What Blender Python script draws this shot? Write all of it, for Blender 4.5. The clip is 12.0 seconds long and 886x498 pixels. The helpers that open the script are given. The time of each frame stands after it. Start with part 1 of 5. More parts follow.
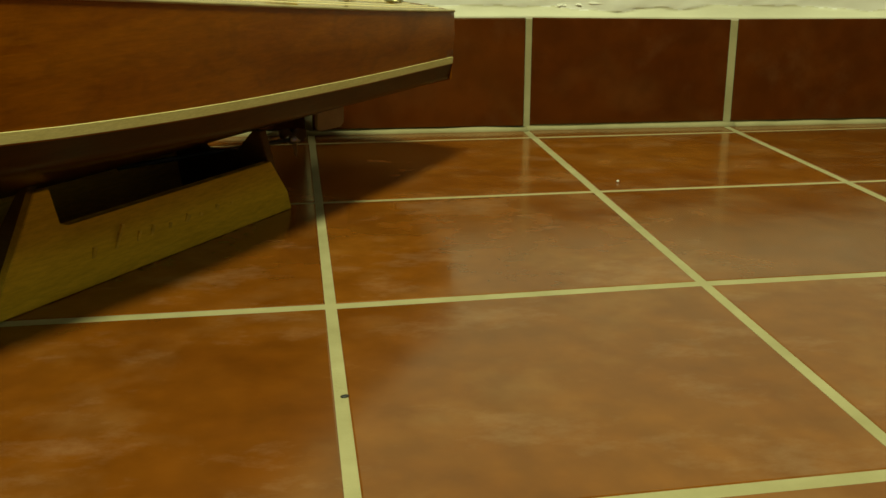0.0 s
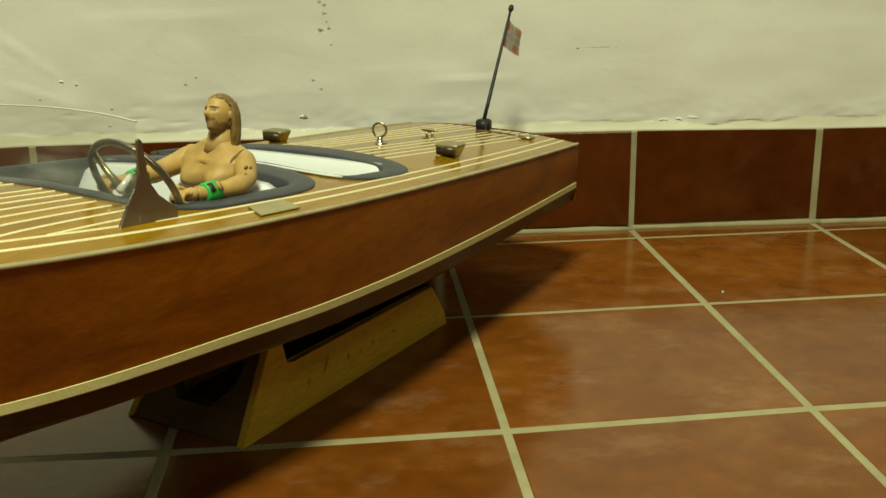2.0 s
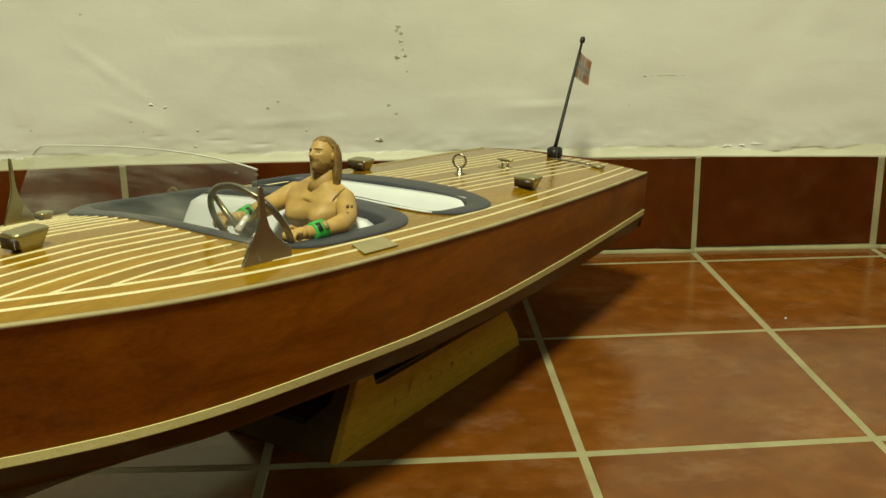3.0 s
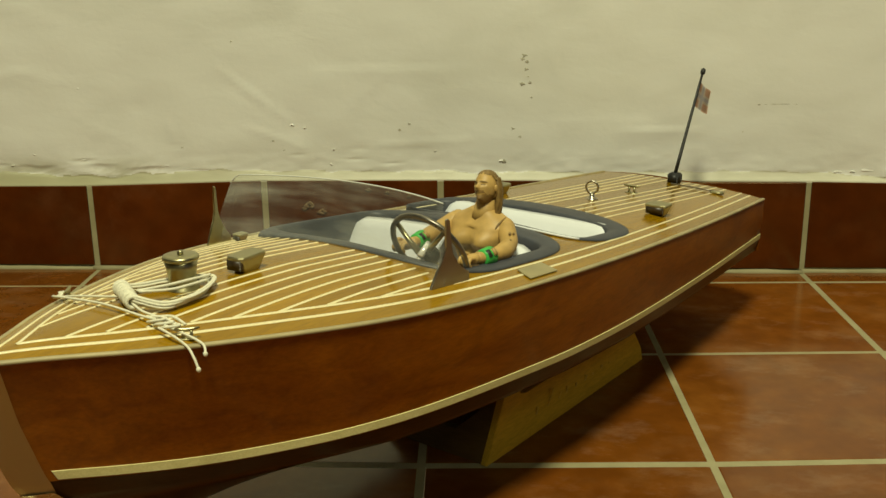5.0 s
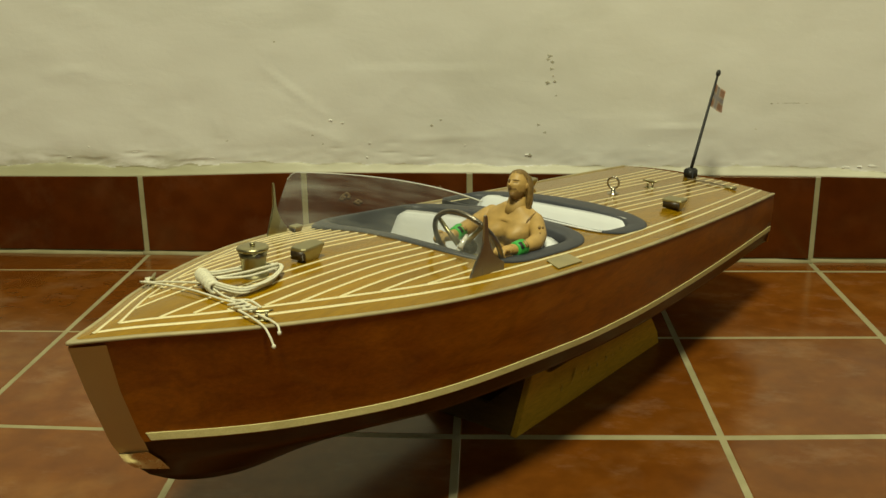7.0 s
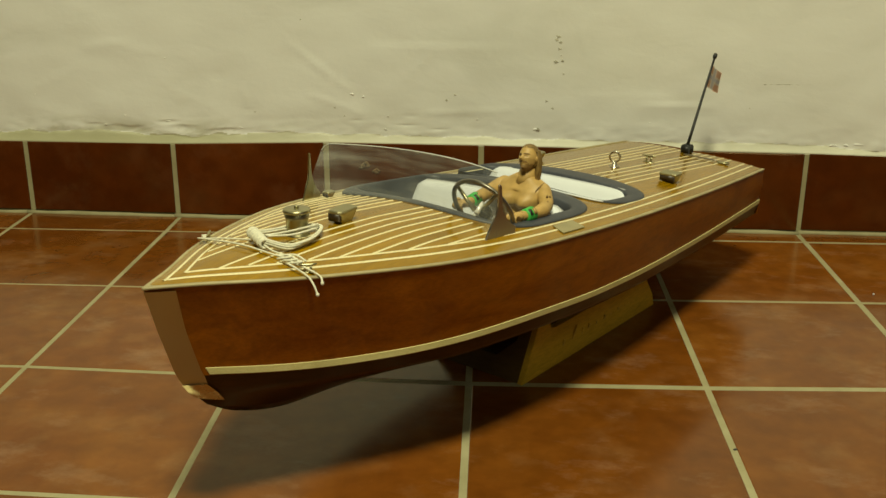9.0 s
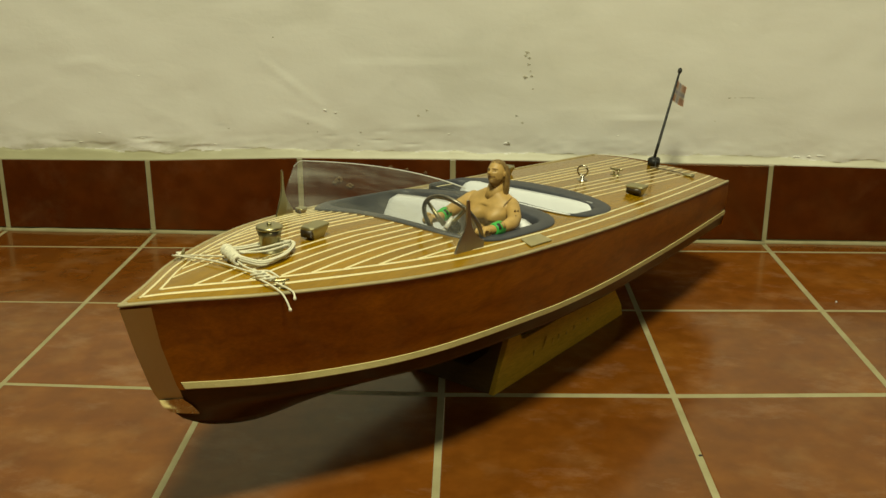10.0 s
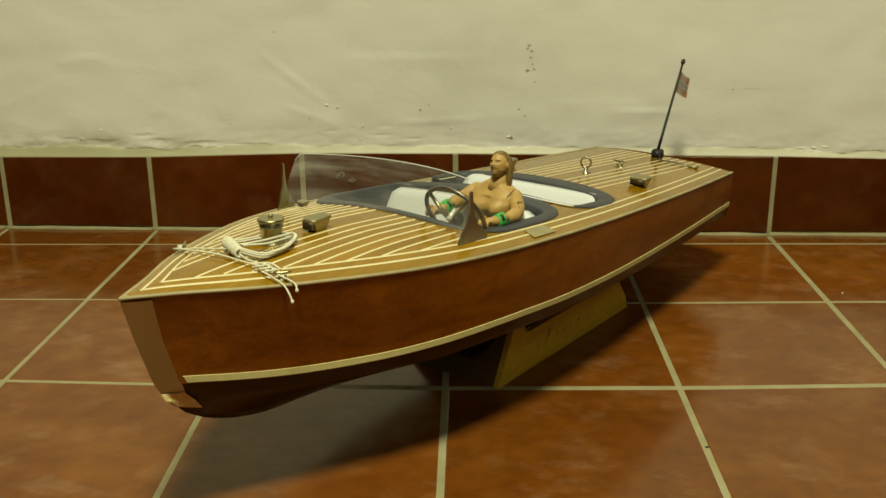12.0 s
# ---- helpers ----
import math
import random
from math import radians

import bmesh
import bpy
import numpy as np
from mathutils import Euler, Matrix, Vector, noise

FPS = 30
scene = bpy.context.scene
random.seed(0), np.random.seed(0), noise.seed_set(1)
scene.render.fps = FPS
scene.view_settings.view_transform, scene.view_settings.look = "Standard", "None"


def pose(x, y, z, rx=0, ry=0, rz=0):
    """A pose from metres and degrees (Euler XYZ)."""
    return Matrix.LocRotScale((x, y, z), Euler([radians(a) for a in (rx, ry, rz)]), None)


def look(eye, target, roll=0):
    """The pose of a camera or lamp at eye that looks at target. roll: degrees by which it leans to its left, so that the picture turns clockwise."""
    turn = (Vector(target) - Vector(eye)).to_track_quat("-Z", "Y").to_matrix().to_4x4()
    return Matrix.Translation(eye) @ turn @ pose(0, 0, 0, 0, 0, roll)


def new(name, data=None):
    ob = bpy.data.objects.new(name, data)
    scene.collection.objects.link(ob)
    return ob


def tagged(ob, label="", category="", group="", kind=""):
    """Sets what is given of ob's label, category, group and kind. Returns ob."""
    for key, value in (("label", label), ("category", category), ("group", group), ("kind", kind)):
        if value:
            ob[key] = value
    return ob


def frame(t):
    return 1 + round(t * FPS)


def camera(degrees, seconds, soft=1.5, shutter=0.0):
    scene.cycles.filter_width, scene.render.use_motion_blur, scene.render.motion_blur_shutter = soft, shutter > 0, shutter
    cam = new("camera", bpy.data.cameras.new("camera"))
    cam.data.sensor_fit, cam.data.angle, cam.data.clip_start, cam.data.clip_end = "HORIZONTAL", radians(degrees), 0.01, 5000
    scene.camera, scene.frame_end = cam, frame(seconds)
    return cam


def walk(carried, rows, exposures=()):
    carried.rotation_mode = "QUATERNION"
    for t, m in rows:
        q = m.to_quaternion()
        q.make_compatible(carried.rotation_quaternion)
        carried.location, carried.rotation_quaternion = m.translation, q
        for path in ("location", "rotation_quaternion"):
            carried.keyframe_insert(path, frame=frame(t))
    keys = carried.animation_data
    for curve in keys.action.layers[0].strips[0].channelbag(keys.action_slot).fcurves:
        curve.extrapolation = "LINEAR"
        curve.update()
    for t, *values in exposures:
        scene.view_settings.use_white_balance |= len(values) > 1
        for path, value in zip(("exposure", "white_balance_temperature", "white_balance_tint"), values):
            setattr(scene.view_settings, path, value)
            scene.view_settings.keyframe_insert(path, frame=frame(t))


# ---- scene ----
cam = camera(46.32, 12.0)
PATH = [
    (0, (-0.2170, -0.9153, 0.1848), (0.0551, 0.9747, -0.4102), 0.05),
    (0.5, (-0.2326, -0.9390, 0.2206), (0.0210, 0.9593, -0.3557), -0.59),
    (1, (-0.2490, -0.9591, 0.2387), (-0.0050, 0.9365, -0.3507), -0.78),
    (1.5, (-0.2767, -0.9819, 0.2698), (-0.0754, 0.9219, -0.3091), -0.92),
    (2, (-0.2929, -1.0032, 0.2953), (-0.1243, 0.9071, -0.2726), -0.98),
    (2.5, (-0.3091, -1.0200, 0.3167), (-0.1875, 0.8945, -0.2488), -0.84),
    (3, (-0.3210, -1.0345, 0.3279), (-0.2370, 0.8812, -0.2406), -0.81),
    (4.8, (-0.3733, -1.0877, 0.3574), (-0.4085, 0.8307, -0.2068), -0.81),
    (5, (-0.3788, -1.0951, 0.3618), (-0.4276, 0.8233, -0.2015), -0.68),
    (5.5, (-0.3835, -1.1148, 0.3741), (-0.4451, 0.8045, -0.1850), -0.61),
    (6, (-0.3845, -1.1298, 0.3838), (-0.4568, 0.7911, -0.1682), -0.96),
    (6.5, (-0.3890, -1.1489, 0.3862), (-0.4580, 0.7654, -0.1887), -1.16),
    (7, (-0.3910, -1.1656, 0.3886), (-0.4723, 0.7428, -0.2043), -0.59),
    (9, (-0.3988, -1.2532, 0.4118), (-0.4855, 0.6368, -0.2364), 0.25),
    (9.5, (-0.3955, -1.2634, 0.4189), (-0.4496, 0.6331, -0.2138), 0.14),
    (10, (-0.3927, -1.2699, 0.4199), (-0.4359, 0.6287, -0.2076), 0.06),
    (10.5, (-0.3925, -1.2704, 0.4169), (-0.4303, 0.6283, -0.2103), 0.01),
    (11, (-0.3920, -1.2693, 0.4154), (-0.4368, 0.6278, -0.2162), -0.25),
    (11.5, (-0.3924, -1.2676, 0.4149), (-0.4416, 0.6299, -0.2153), -0.30),
    (12, (-0.3925, -1.2659, 0.4129), (-0.4424, 0.6317, -0.2169), -0.45),
]
EXPOSE = [(0, 0.12, 6880, -7), (0.5, 0.16, 6180, -3), (1.5, 0.11, 6170, 3), (3, 0.06, 6220, 8), (5, -0.10, 6400, 11), (6.5, -0.19, 6420, 11), (7, -0.19, 6430, 11), (9, -0.12, 6450, 11), (12, -0.10, 6450, 11)]
walk(cam, [(t, look(eye, target, roll)) for t, eye, target, roll in PATH], EXPOSE)

# ---- world, lights, exposure ----
scene.view_settings.exposure = 0.0
world = bpy.data.worlds.new("world")
scene.world = world
world.use_nodes = True
world.node_tree.nodes["Background"].inputs[0].default_value = (0.05, 0.05, 0.06, 1)
world.node_tree.nodes["Background"].inputs[1].default_value = 0.2


def area_lamp(name, place, target, size, watts, colour, shape="DISK", size_y=None):
    lamp = bpy.data.lights.new(name, "AREA")
    lamp.shape, lamp.size, lamp.energy, lamp.color = shape, size, watts, colour
    if size_y:
        lamp.size_y = size_y
    ob = new(name, lamp)
    ob.matrix_world = look(place, target)
    return ob


LAMP = (-0.42, -1.48, 2.25)
area_lamp("ceiling_bulb", LAMP, (LAMP[0], LAMP[1] + 0.35, 0), 0.42, 62.5, (1.0, 0.99, 0.62))
# Added fill with no known source; lifts the stand and softens shadows.
area_lamp("fill_lamp", (0.55, -2.80, 2.15), (-0.1, -0.2, 0.2), 0.50, 5.5, (1.0, 0.99, 0.62))


# ---- materials ----
def nodes_of(name):
    m = bpy.data.materials.new(name)
    m.use_nodes = True
    t = m.node_tree
    return m, t, t.nodes["Principled BSDF"]


def link(t, a, b):
    t.links.new(a, b)


def noise_node(t, scale, detail=4.0, rough=0.55, stretch=None, coord="Object", distort=0.0):
    tc = t.nodes.new("ShaderNodeTexCoord")
    mp = t.nodes.new("ShaderNodeMapping")
    if stretch:
        mp.inputs["Scale"].default_value = stretch
    n = t.nodes.new("ShaderNodeTexNoise")
    n.inputs["Scale"].default_value = scale
    n.inputs["Detail"].default_value = detail
    n.inputs["Roughness"].default_value = rough
    n.inputs["Distortion"].default_value = distort
    link(t, tc.outputs[coord], mp.inputs["Vector"])
    link(t, mp.outputs["Vector"], n.inputs["Vector"])
    return n, mp


def ramp(t, fac, stops):
    r = t.nodes.new("ShaderNodeValToRGB")
    el = r.color_ramp.elements
    while len(el) < len(stops):
        el.new(0.5)
    for e, (p, c) in zip(el, stops):
        e.position, e.color = p, (*c, 1)
    link(t, fac, r.inputs["Fac"])
    return r


def mixed(t, kind, fac, a, b):
    m = t.nodes.new("ShaderNodeMix")
    m.data_type, m.blend_type = "RGBA", kind
    for value, socket in ((fac, m.inputs["Factor"]), (a, m.inputs["A"]), (b, m.inputs["B"])):
        if isinstance(value, (int, float)):
            socket.default_value = value
        elif isinstance(value, tuple):
            socket.default_value = (*value, 1)
        else:
            link(t, value, socket)
    return m.outputs["Result"]


def bumped(t, bsdf, height, strength, distance):
    b = t.nodes.new("ShaderNodeBump")
    b.inputs["Strength"].default_value = strength
    b.inputs["Distance"].default_value = distance
    link(t, height, b.inputs["Height"])
    link(t, b.outputs["Normal"], bsdf.inputs["Normal"])
    return b


def per_piece(t):
    info = t.nodes.new("ShaderNodeObjectInfo")
    return info.outputs["Random"]


def plain(name, colour, rough=0.5, metal=0.0, vary=0.12, scale=60.0, bump=0.0, coat=0.0):
    m, t, b = nodes_of(name)
    n, _ = noise_node(t, scale)
    dark = tuple(c * (1 - vary) for c in colour)
    light = tuple(min(1, c * (1 + vary)) for c in colour)
    r = ramp(t, n.outputs["Fac"], [(0.3, dark), (0.7, light)])
    link(t, r.outputs["Color"], b.inputs["Base Color"])
    b.inputs["Roughness"].default_value, b.inputs["Metallic"].default_value = rough, metal
    b.inputs["Coat Weight"].default_value = coat
    if bump:
        bumped(t, b, n.outputs["Fac"], 0.5, bump)
    return m


def tile_material(name, tones, gloss, worn):
    """Glazed terracotta: mottled red-brown with paler cloudy wear, short whitish scuffs and fine pits."""
    m, t, b = nodes_of(name)
    big, mp = noise_node(t, 7.0, 5.0, 0.6, coord="Generated", distort=0.6)
    tc = t.nodes.new("ShaderNodeTexCoord")
    off = t.nodes.new("ShaderNodeVectorMath")
    geo = t.nodes.new("ShaderNodeNewGeometry")
    comb = t.nodes.new("ShaderNodeCombineXYZ")
    link(t, per_piece(t), comb.inputs[0])
    link(t, per_piece(t), comb.inputs[1])
    off.operation = "MULTIPLY_ADD"
    link(t, comb.outputs[0], off.inputs[0])
    off.inputs[1].default_value = (7.0, 13.0, 3.0)
    link(t, geo.outputs["Position"], off.inputs[2])
    for n in (big,):
        link(t, off.outputs[0], n.inputs["Vector"])
    fine = t.nodes.new("ShaderNodeTexNoise")
    fine.inputs["Scale"].default_value, fine.inputs["Detail"].default_value = 45.0, 6.0
    link(t, off.outputs[0], fine.inputs["Vector"])
    wear = t.nodes.new("ShaderNodeTexNoise")
    wear.inputs["Scale"].default_value, wear.inputs["Detail"].default_value = 16.0, 7.0
    wear.inputs["Roughness"].default_value = 0.55
    link(t, off.outputs[0], wear.inputs["Vector"])
    base = ramp(t, big.outputs["Fac"], [(0.28, tones[0]), (0.5, tones[1]), (0.72, tones[2])])
    grain = ramp(t, fine.outputs["Fac"], [(0.35, (0.84, 0.82, 0.80)), (0.65, (1.08, 1.07, 1.05))])
    c = mixed(t, "MULTIPLY", 1.0, base.outputs["Color"], grain.outputs["Color"])
    scuff = ramp(t, wear.outputs["Fac"], [(0.52, (0, 0, 0)), (0.80, (worn, worn, worn))])
    c = mixed(t, "MIX", scuff.outputs["Color"], c, (0.36, 0.20, 0.085))
    drag = t.nodes.new("ShaderNodeMapping")
    drag.inputs["Rotation"].default_value, drag.inputs["Scale"].default_value = (0, 0, 0.7), (1.0, 1.7, 1.0)
    link(t, off.outputs[0], drag.inputs["Vector"])
    rub = t.nodes.new("ShaderNodeTexNoise")
    rub.inputs["Scale"].default_value, rub.inputs["Detail"].default_value, rub.inputs["Roughness"].default_value = 13.0, 7.0, 0.68
    link(t, drag.outputs[0], rub.inputs["Vector"])
    rubbed = ramp(t, rub.outputs["Fac"], [(0.54, (0, 0, 0)), (0.80, (worn, worn, worn))])
    c = mixed(t, "MIX", rubbed.outputs["Color"], c, (0.46, 0.30, 0.19))
    tone = ramp(t, per_piece(t), [(0.0, (0.86, 0.84, 0.84)), (1.0, (1.10, 1.08, 1.06))])
    c = mixed(t, "MULTIPLY", 1.0, c, tone.outputs["Color"])
    link(t, c, b.inputs["Base Color"])
    b.inputs["Specular IOR Level"].default_value = 0.38
    b.inputs["Specular Tint"].default_value = (1.0, 0.94, 0.52, 1)
    rr = ramp(t, wear.outputs["Fac"], [(0.35, (gloss,) * 3), (0.75, (gloss * 1.9,) * 3)])
    link(t, rr.outputs["Color"], b.inputs["Roughness"])
    bumped(t, b, big.outputs["Fac"], 0.05, 0.003)
    return m


def plaster_material(name, low, high, olive, from_value):
    """Old white wall paint over uneven plaster, with a patchy second colour low on the wall's west part."""
    m, t, b = nodes_of(name)
    big, _ = noise_node(t, 3.0, 4.0)
    mid, _ = noise_node(t, 9.0, 5.0, 0.5, stretch=(0.7, 1.0, 1.5), distort=0.35)
    fine, _ = noise_node(t, 160.0, 3.0)
    c = ramp(t, big.outputs["Fac"], [(0.3, low), (0.7, high)])
    d = ramp(t, mid.outputs["Fac"], [(0.25, (0.90, 0.90, 0.88)), (0.5, (1, 1, 1))])
    col = mixed(t, "MULTIPLY", 1.0, c.outputs["Color"], d.outputs["Color"])
    geo, axes = t.nodes.new("ShaderNodeNewGeometry"), t.nodes.new("ShaderNodeSeparateXYZ")
    link(t, geo.outputs["Position"], axes.inputs[0])
    shares = []
    for axis, a, b_ in (("X", -0.52, -0.80), ("Z", 0.138, 0.108)):
        near = t.nodes.new("ShaderNodeMapRange")
        link(t, axes.outputs[axis], near.inputs["Value"])
        near.inputs["From Min"].default_value, near.inputs["From Max"].default_value = a, b_
        shares.append(near.outputs[0])
    patch, _ = noise_node(t, 26.0, 5.0, 0.6, stretch=(0.45, 1.0, 1.6), distort=0.8)
    blot = ramp(t, patch.outputs["Fac"], [(from_value, (0, 0, 0)), (from_value + 0.14, (1, 1, 1))])
    spread = blot.outputs["Color"]
    for share in shares:
        by = t.nodes.new("ShaderNodeMath")
        by.operation = "MULTIPLY"
        link(t, spread, by.inputs[0])
        link(t, share, by.inputs[1])
        spread = by.outputs[0]
    link(t, mixed(t, "MIX", spread, col, olive), b.inputs["Base Color"])
    b.inputs["Roughness"].default_value = 0.55
    lump, _ = noise_node(t, 38.0, 4.0, 0.6, stretch=(0.6, 1.0, 1.3), distort=0.5)
    height = mid.outputs["Fac"]
    for n, share in ((lump, 0.26), (fine, 0.08)):
        h = t.nodes.new("ShaderNodeMath")
        h.operation = "MULTIPLY_ADD"
        link(t, n.outputs["Fac"], h.inputs[0])
        h.inputs[1].default_value = share
        link(t, height, h.inputs[2])
        height = h.outputs[0]
    bumped(t, b, height, 0.34, 0.004)
    return m


def grout_material(name):
    m, t, b = nodes_of(name)
    n, _ = noise_node(t, 25.0, 6.0)
    f, _ = noise_node(t, 400.0, 3.0)
    c = ramp(t, n.outputs["Fac"], [(0.3, (0.285, 0.252, 0.130)), (0.7, (0.395, 0.355, 0.205))])
    link(t, c.outputs["Color"], b.inputs["Base Color"])
    b.inputs["Roughness"].default_value = 0.8
    bumped(t, b, f.outputs["Fac"], 0.4, 0.001)
    return m


def wood_material(name, dark, light, rough, coat, stretch, scale=14.0, piece=0.0, bump=0.0004, sheen=0.10, figure=0.0, spec=0.12, brushed=0.0, tint=(1, 1, 1)):
    """Wood with long grain along local x, under varnish where coat is set."""
    m, t, b = nodes_of(name)
    big, mp = noise_node(t, scale, 5.0, 0.6, stretch=stretch, distort=0.7)
    fine, _ = noise_node(t, scale * 9, 3.0, 0.6, stretch=stretch)
    if piece:
        comb = t.nodes.new("ShaderNodeCombineXYZ")
        mul = t.nodes.new("ShaderNodeMath")
        mul.operation = "MULTIPLY"
        link(t, per_piece(t), mul.inputs[0])
        mul.inputs[1].default_value = 9.0
        for k in range(3):
            link(t, mul.outputs[0], comb.inputs[k])
        link(t, comb.outputs[0], mp.inputs["Location"])
    c = ramp(t, big.outputs["Fac"], [(0.3, dark), (0.7, light)])
    g = ramp(t, fine.outputs["Fac"], [(0.3, (0.80, 0.78, 0.76)), (0.65, (1.05, 1.05, 1.05))])
    col = mixed(t, "MULTIPLY", 0.8, c.outputs["Color"], g.outputs["Color"])
    if figure:
        burl, _ = noise_node(t, 26.0, 5.0, 0.62, stretch=(1.0, 2.2, 2.2), distort=1.4)
        blot = ramp(t, burl.outputs["Fac"], [(0.30, (1 - figure,) * 3), (0.55, (1, 1, 1))])
        col = mixed(t, "MULTIPLY", 1.0, col, blot.outputs["Color"])
    if piece:
        tone = ramp(t, per_piece(t), [(0.0, (1 - piece,) * 3), (1.0, (1 + piece,) * 3)])
        col = mixed(t, "MULTIPLY", 1.0, col, tone.outputs["Color"])
    link(t, col, b.inputs["Base Color"])
    b.inputs["Roughness"].default_value = rough
    b.inputs["Specular IOR Level"].default_value = spec
    b.inputs["Specular Tint"].default_value = (*tint, 1)
    if brushed:
        # rubbed lengthwise, so that gloss spreads up and down the planking
        along = t.nodes.new("ShaderNodeTangent")
        along.direction_type = "UV_MAP"
        link(t, along.outputs[0], b.inputs["Tangent"])
        b.inputs["Anisotropic"].default_value = brushed
    b.inputs["Coat Weight"].default_value = coat
    b.inputs["Coat Roughness"].default_value = sheen
    b.inputs["Coat Tint"].default_value = (1.0, 0.90, 0.60, 1)
    if bump:
        bumped(t, b, fine.outputs["Fac"], 0.25, bump)
    return m


def metal_material(name, colour, rough, scale=40.0):
    m, t, b = nodes_of(name)
    n, _ = noise_node(t, scale, 4.0)
    c = ramp(t, n.outputs["Fac"], [(0.3, tuple(x * 0.85 for x in colour)), (0.7, colour)])
    r = ramp(t, n.outputs["Fac"], [(0.3, (rough * 0.8,) * 3), (0.7, (rough * 1.4,) * 3)])
    link(t, c.outputs["Color"], b.inputs["Base Color"])
    link(t, r.outputs["Color"], b.inputs["Roughness"])
    b.inputs["Metallic"].default_value = 1.0
    return m


def glass_material(name, tint, haze):
    """A thin clear sheet: see-through, with a mirror gloss that grows at a slant, and a painted pale haze for scratches
    and reflections.
    """
    m, t, b = nodes_of(name)
    clear = t.nodes.new("ShaderNodeBsdfTransparent")
    clear.inputs["Color"].default_value = (*tint, 1)
    gloss = t.nodes.new("ShaderNodeBsdfGlossy")
    gloss.inputs["Roughness"].default_value = 0.06
    slant = t.nodes.new("ShaderNodeLayerWeight")
    slant.inputs["Blend"].default_value = 0.5
    power = t.nodes.new("ShaderNodeMath")
    power.operation = "POWER"
    link(t, slant.outputs["Facing"], power.inputs[0])
    power.inputs[1].default_value = 3.2
    fres = t.nodes.new("ShaderNodeMath")
    fres.operation = "MULTIPLY_ADD"
    link(t, power.outputs[0], fres.inputs[0])
    fres.inputs[1].default_value, fres.inputs[2].default_value = 0.85, 0.055
    # Scratches and part of the reflections are put into this pale diffuse haze.
    dull = t.nodes.new("ShaderNodeBsdfDiffuse")
    dull.inputs["Color"].default_value = (0.64, 0.65, 0.57, 1)
    n, _ = noise_node(t, 11.0, 4.0, 0.55, distort=0.4)
    streak_map = t.nodes.new("ShaderNodeMapping")
    streak_map.inputs["Rotation"].default_value, streak_map.inputs["Scale"].default_value = (-0.6, 0.0, 0.0), (0.6, 0.6, 5.0)
    tc = t.nodes.new("ShaderNodeTexCoord")
    link(t, tc.outputs["Object"], streak_map.inputs["Vector"])
    streak = t.nodes.new("ShaderNodeTexNoise")
    streak.inputs["Scale"].default_value, streak.inputs["Detail"].default_value = 16.0, 4.0
    link(t, streak_map.outputs[0], streak.inputs["Vector"])
    cloud = ramp(t, n.outputs["Fac"], [(0.36, (haze * 0.4,) * 3), (0.68, (haze * 1.5,) * 3)])
    drawn = ramp(t, streak.outputs["Fac"], [(0.45, (0.6,) * 3), (0.66, (3.2,) * 3)])
    amount_c = mixed(t, "MULTIPLY", 1.0, cloud.outputs["Color"], drawn.outputs["Color"])
    first, second = t.nodes.new("ShaderNodeMixShader"), t.nodes.new("ShaderNodeMixShader")
    link(t, amount_c, first.inputs[0])
    link(t, clear.outputs[0], first.inputs[1])
    link(t, dull.outputs[0], first.inputs[2])
    link(t, fres.outputs[0], second.inputs[0])
    link(t, first.outputs[0], second.inputs[1])
    link(t, gloss.outputs[0], second.inputs[2])
    link(t, second.outputs[0], t.nodes["Material Output"].inputs["Surface"])
    return m


def glow_material(name, colour, strength):
    m, t, b = nodes_of(name)
    b.inputs["Emission Color"].default_value = (*colour, 1)
    b.inputs["Emission Strength"].default_value = strength
    return m


TILE = tile_material("floor_terracotta", ((0.146, 0.043, 0.005), (0.180, 0.058, 0.007), (0.222, 0.079, 0.011)), 0.14, 0.32)
# Same terracotta as the floor, darkened for the dimmer light on upright faces.
SKIRT = tile_material("shaded_skirting_terracotta", ((0.070, 0.0150, 0.0018), (0.086, 0.0195, 0.0026), (0.108, 0.027, 0.004)), 0.13, 0.08)
PLASTER = plaster_material("wall_plaster", (0.80, 0.79, 0.74), (0.87, 0.865, 0.82), (0.52, 0.505, 0.37), 0.47)
GROUT = grout_material("grout")
SMEAR = plaster_material("smeared_mortar", (0.66, 0.64, 0.50), (0.72, 0.70, 0.56), (0.47, 0.455, 0.285), 0.0)
# Unseen ceiling, coloured dark to hold down bounced light.
CEILING = plain("low_bounce_ceiling", (0.24, 0.23, 0.20), 0.7, vary=0.05, scale=4)
MAHOGANY = wood_material("mahogany", (0.188, 0.050, 0.001), (0.278, 0.086, 0.002), 0.34, 0.15, (1.0, 7.0, 7.0), 10.0, sheen=0.12, figure=0.24, spec=0.16, brushed=0.9)
# Hull wood with the shade of the underside put into its colour.
BOTTOM = wood_material("shaded_mahogany", (0.024, 0.0075, 0.001), (0.046, 0.0155, 0.0015), 0.35, 0.25, (1.0, 8.0, 8.0), 10.0, sheen=0.2, figure=0.3)
TEAK = wood_material("deck_wood", (0.225, 0.117, 0.001), (0.345, 0.190, 0.001), 0.13, 0.15, (1.0, 10.0, 10.0), 12.0, piece=0.12, sheen=0.07, spec=0.55, tint=(1.0, 0.78, 0.22))
MAPLE = wood_material("pale_inlay", (0.84, 0.77, 0.50), (0.90, 0.85, 0.62), 0.35, 0.25, (1.0, 8.0, 8.0), 30.0, bump=0.0)
STRIP = wood_material("waterline_wood", (0.61, 0.56, 0.25), (0.70, 0.65, 0.33), 0.45, 0.1, (1.0, 8.0, 8.0), 30.0, bump=0.0)
RAIL = plain("dull_rail", (0.37, 0.31, 0.165), 0.55, vary=0.22, scale=45)
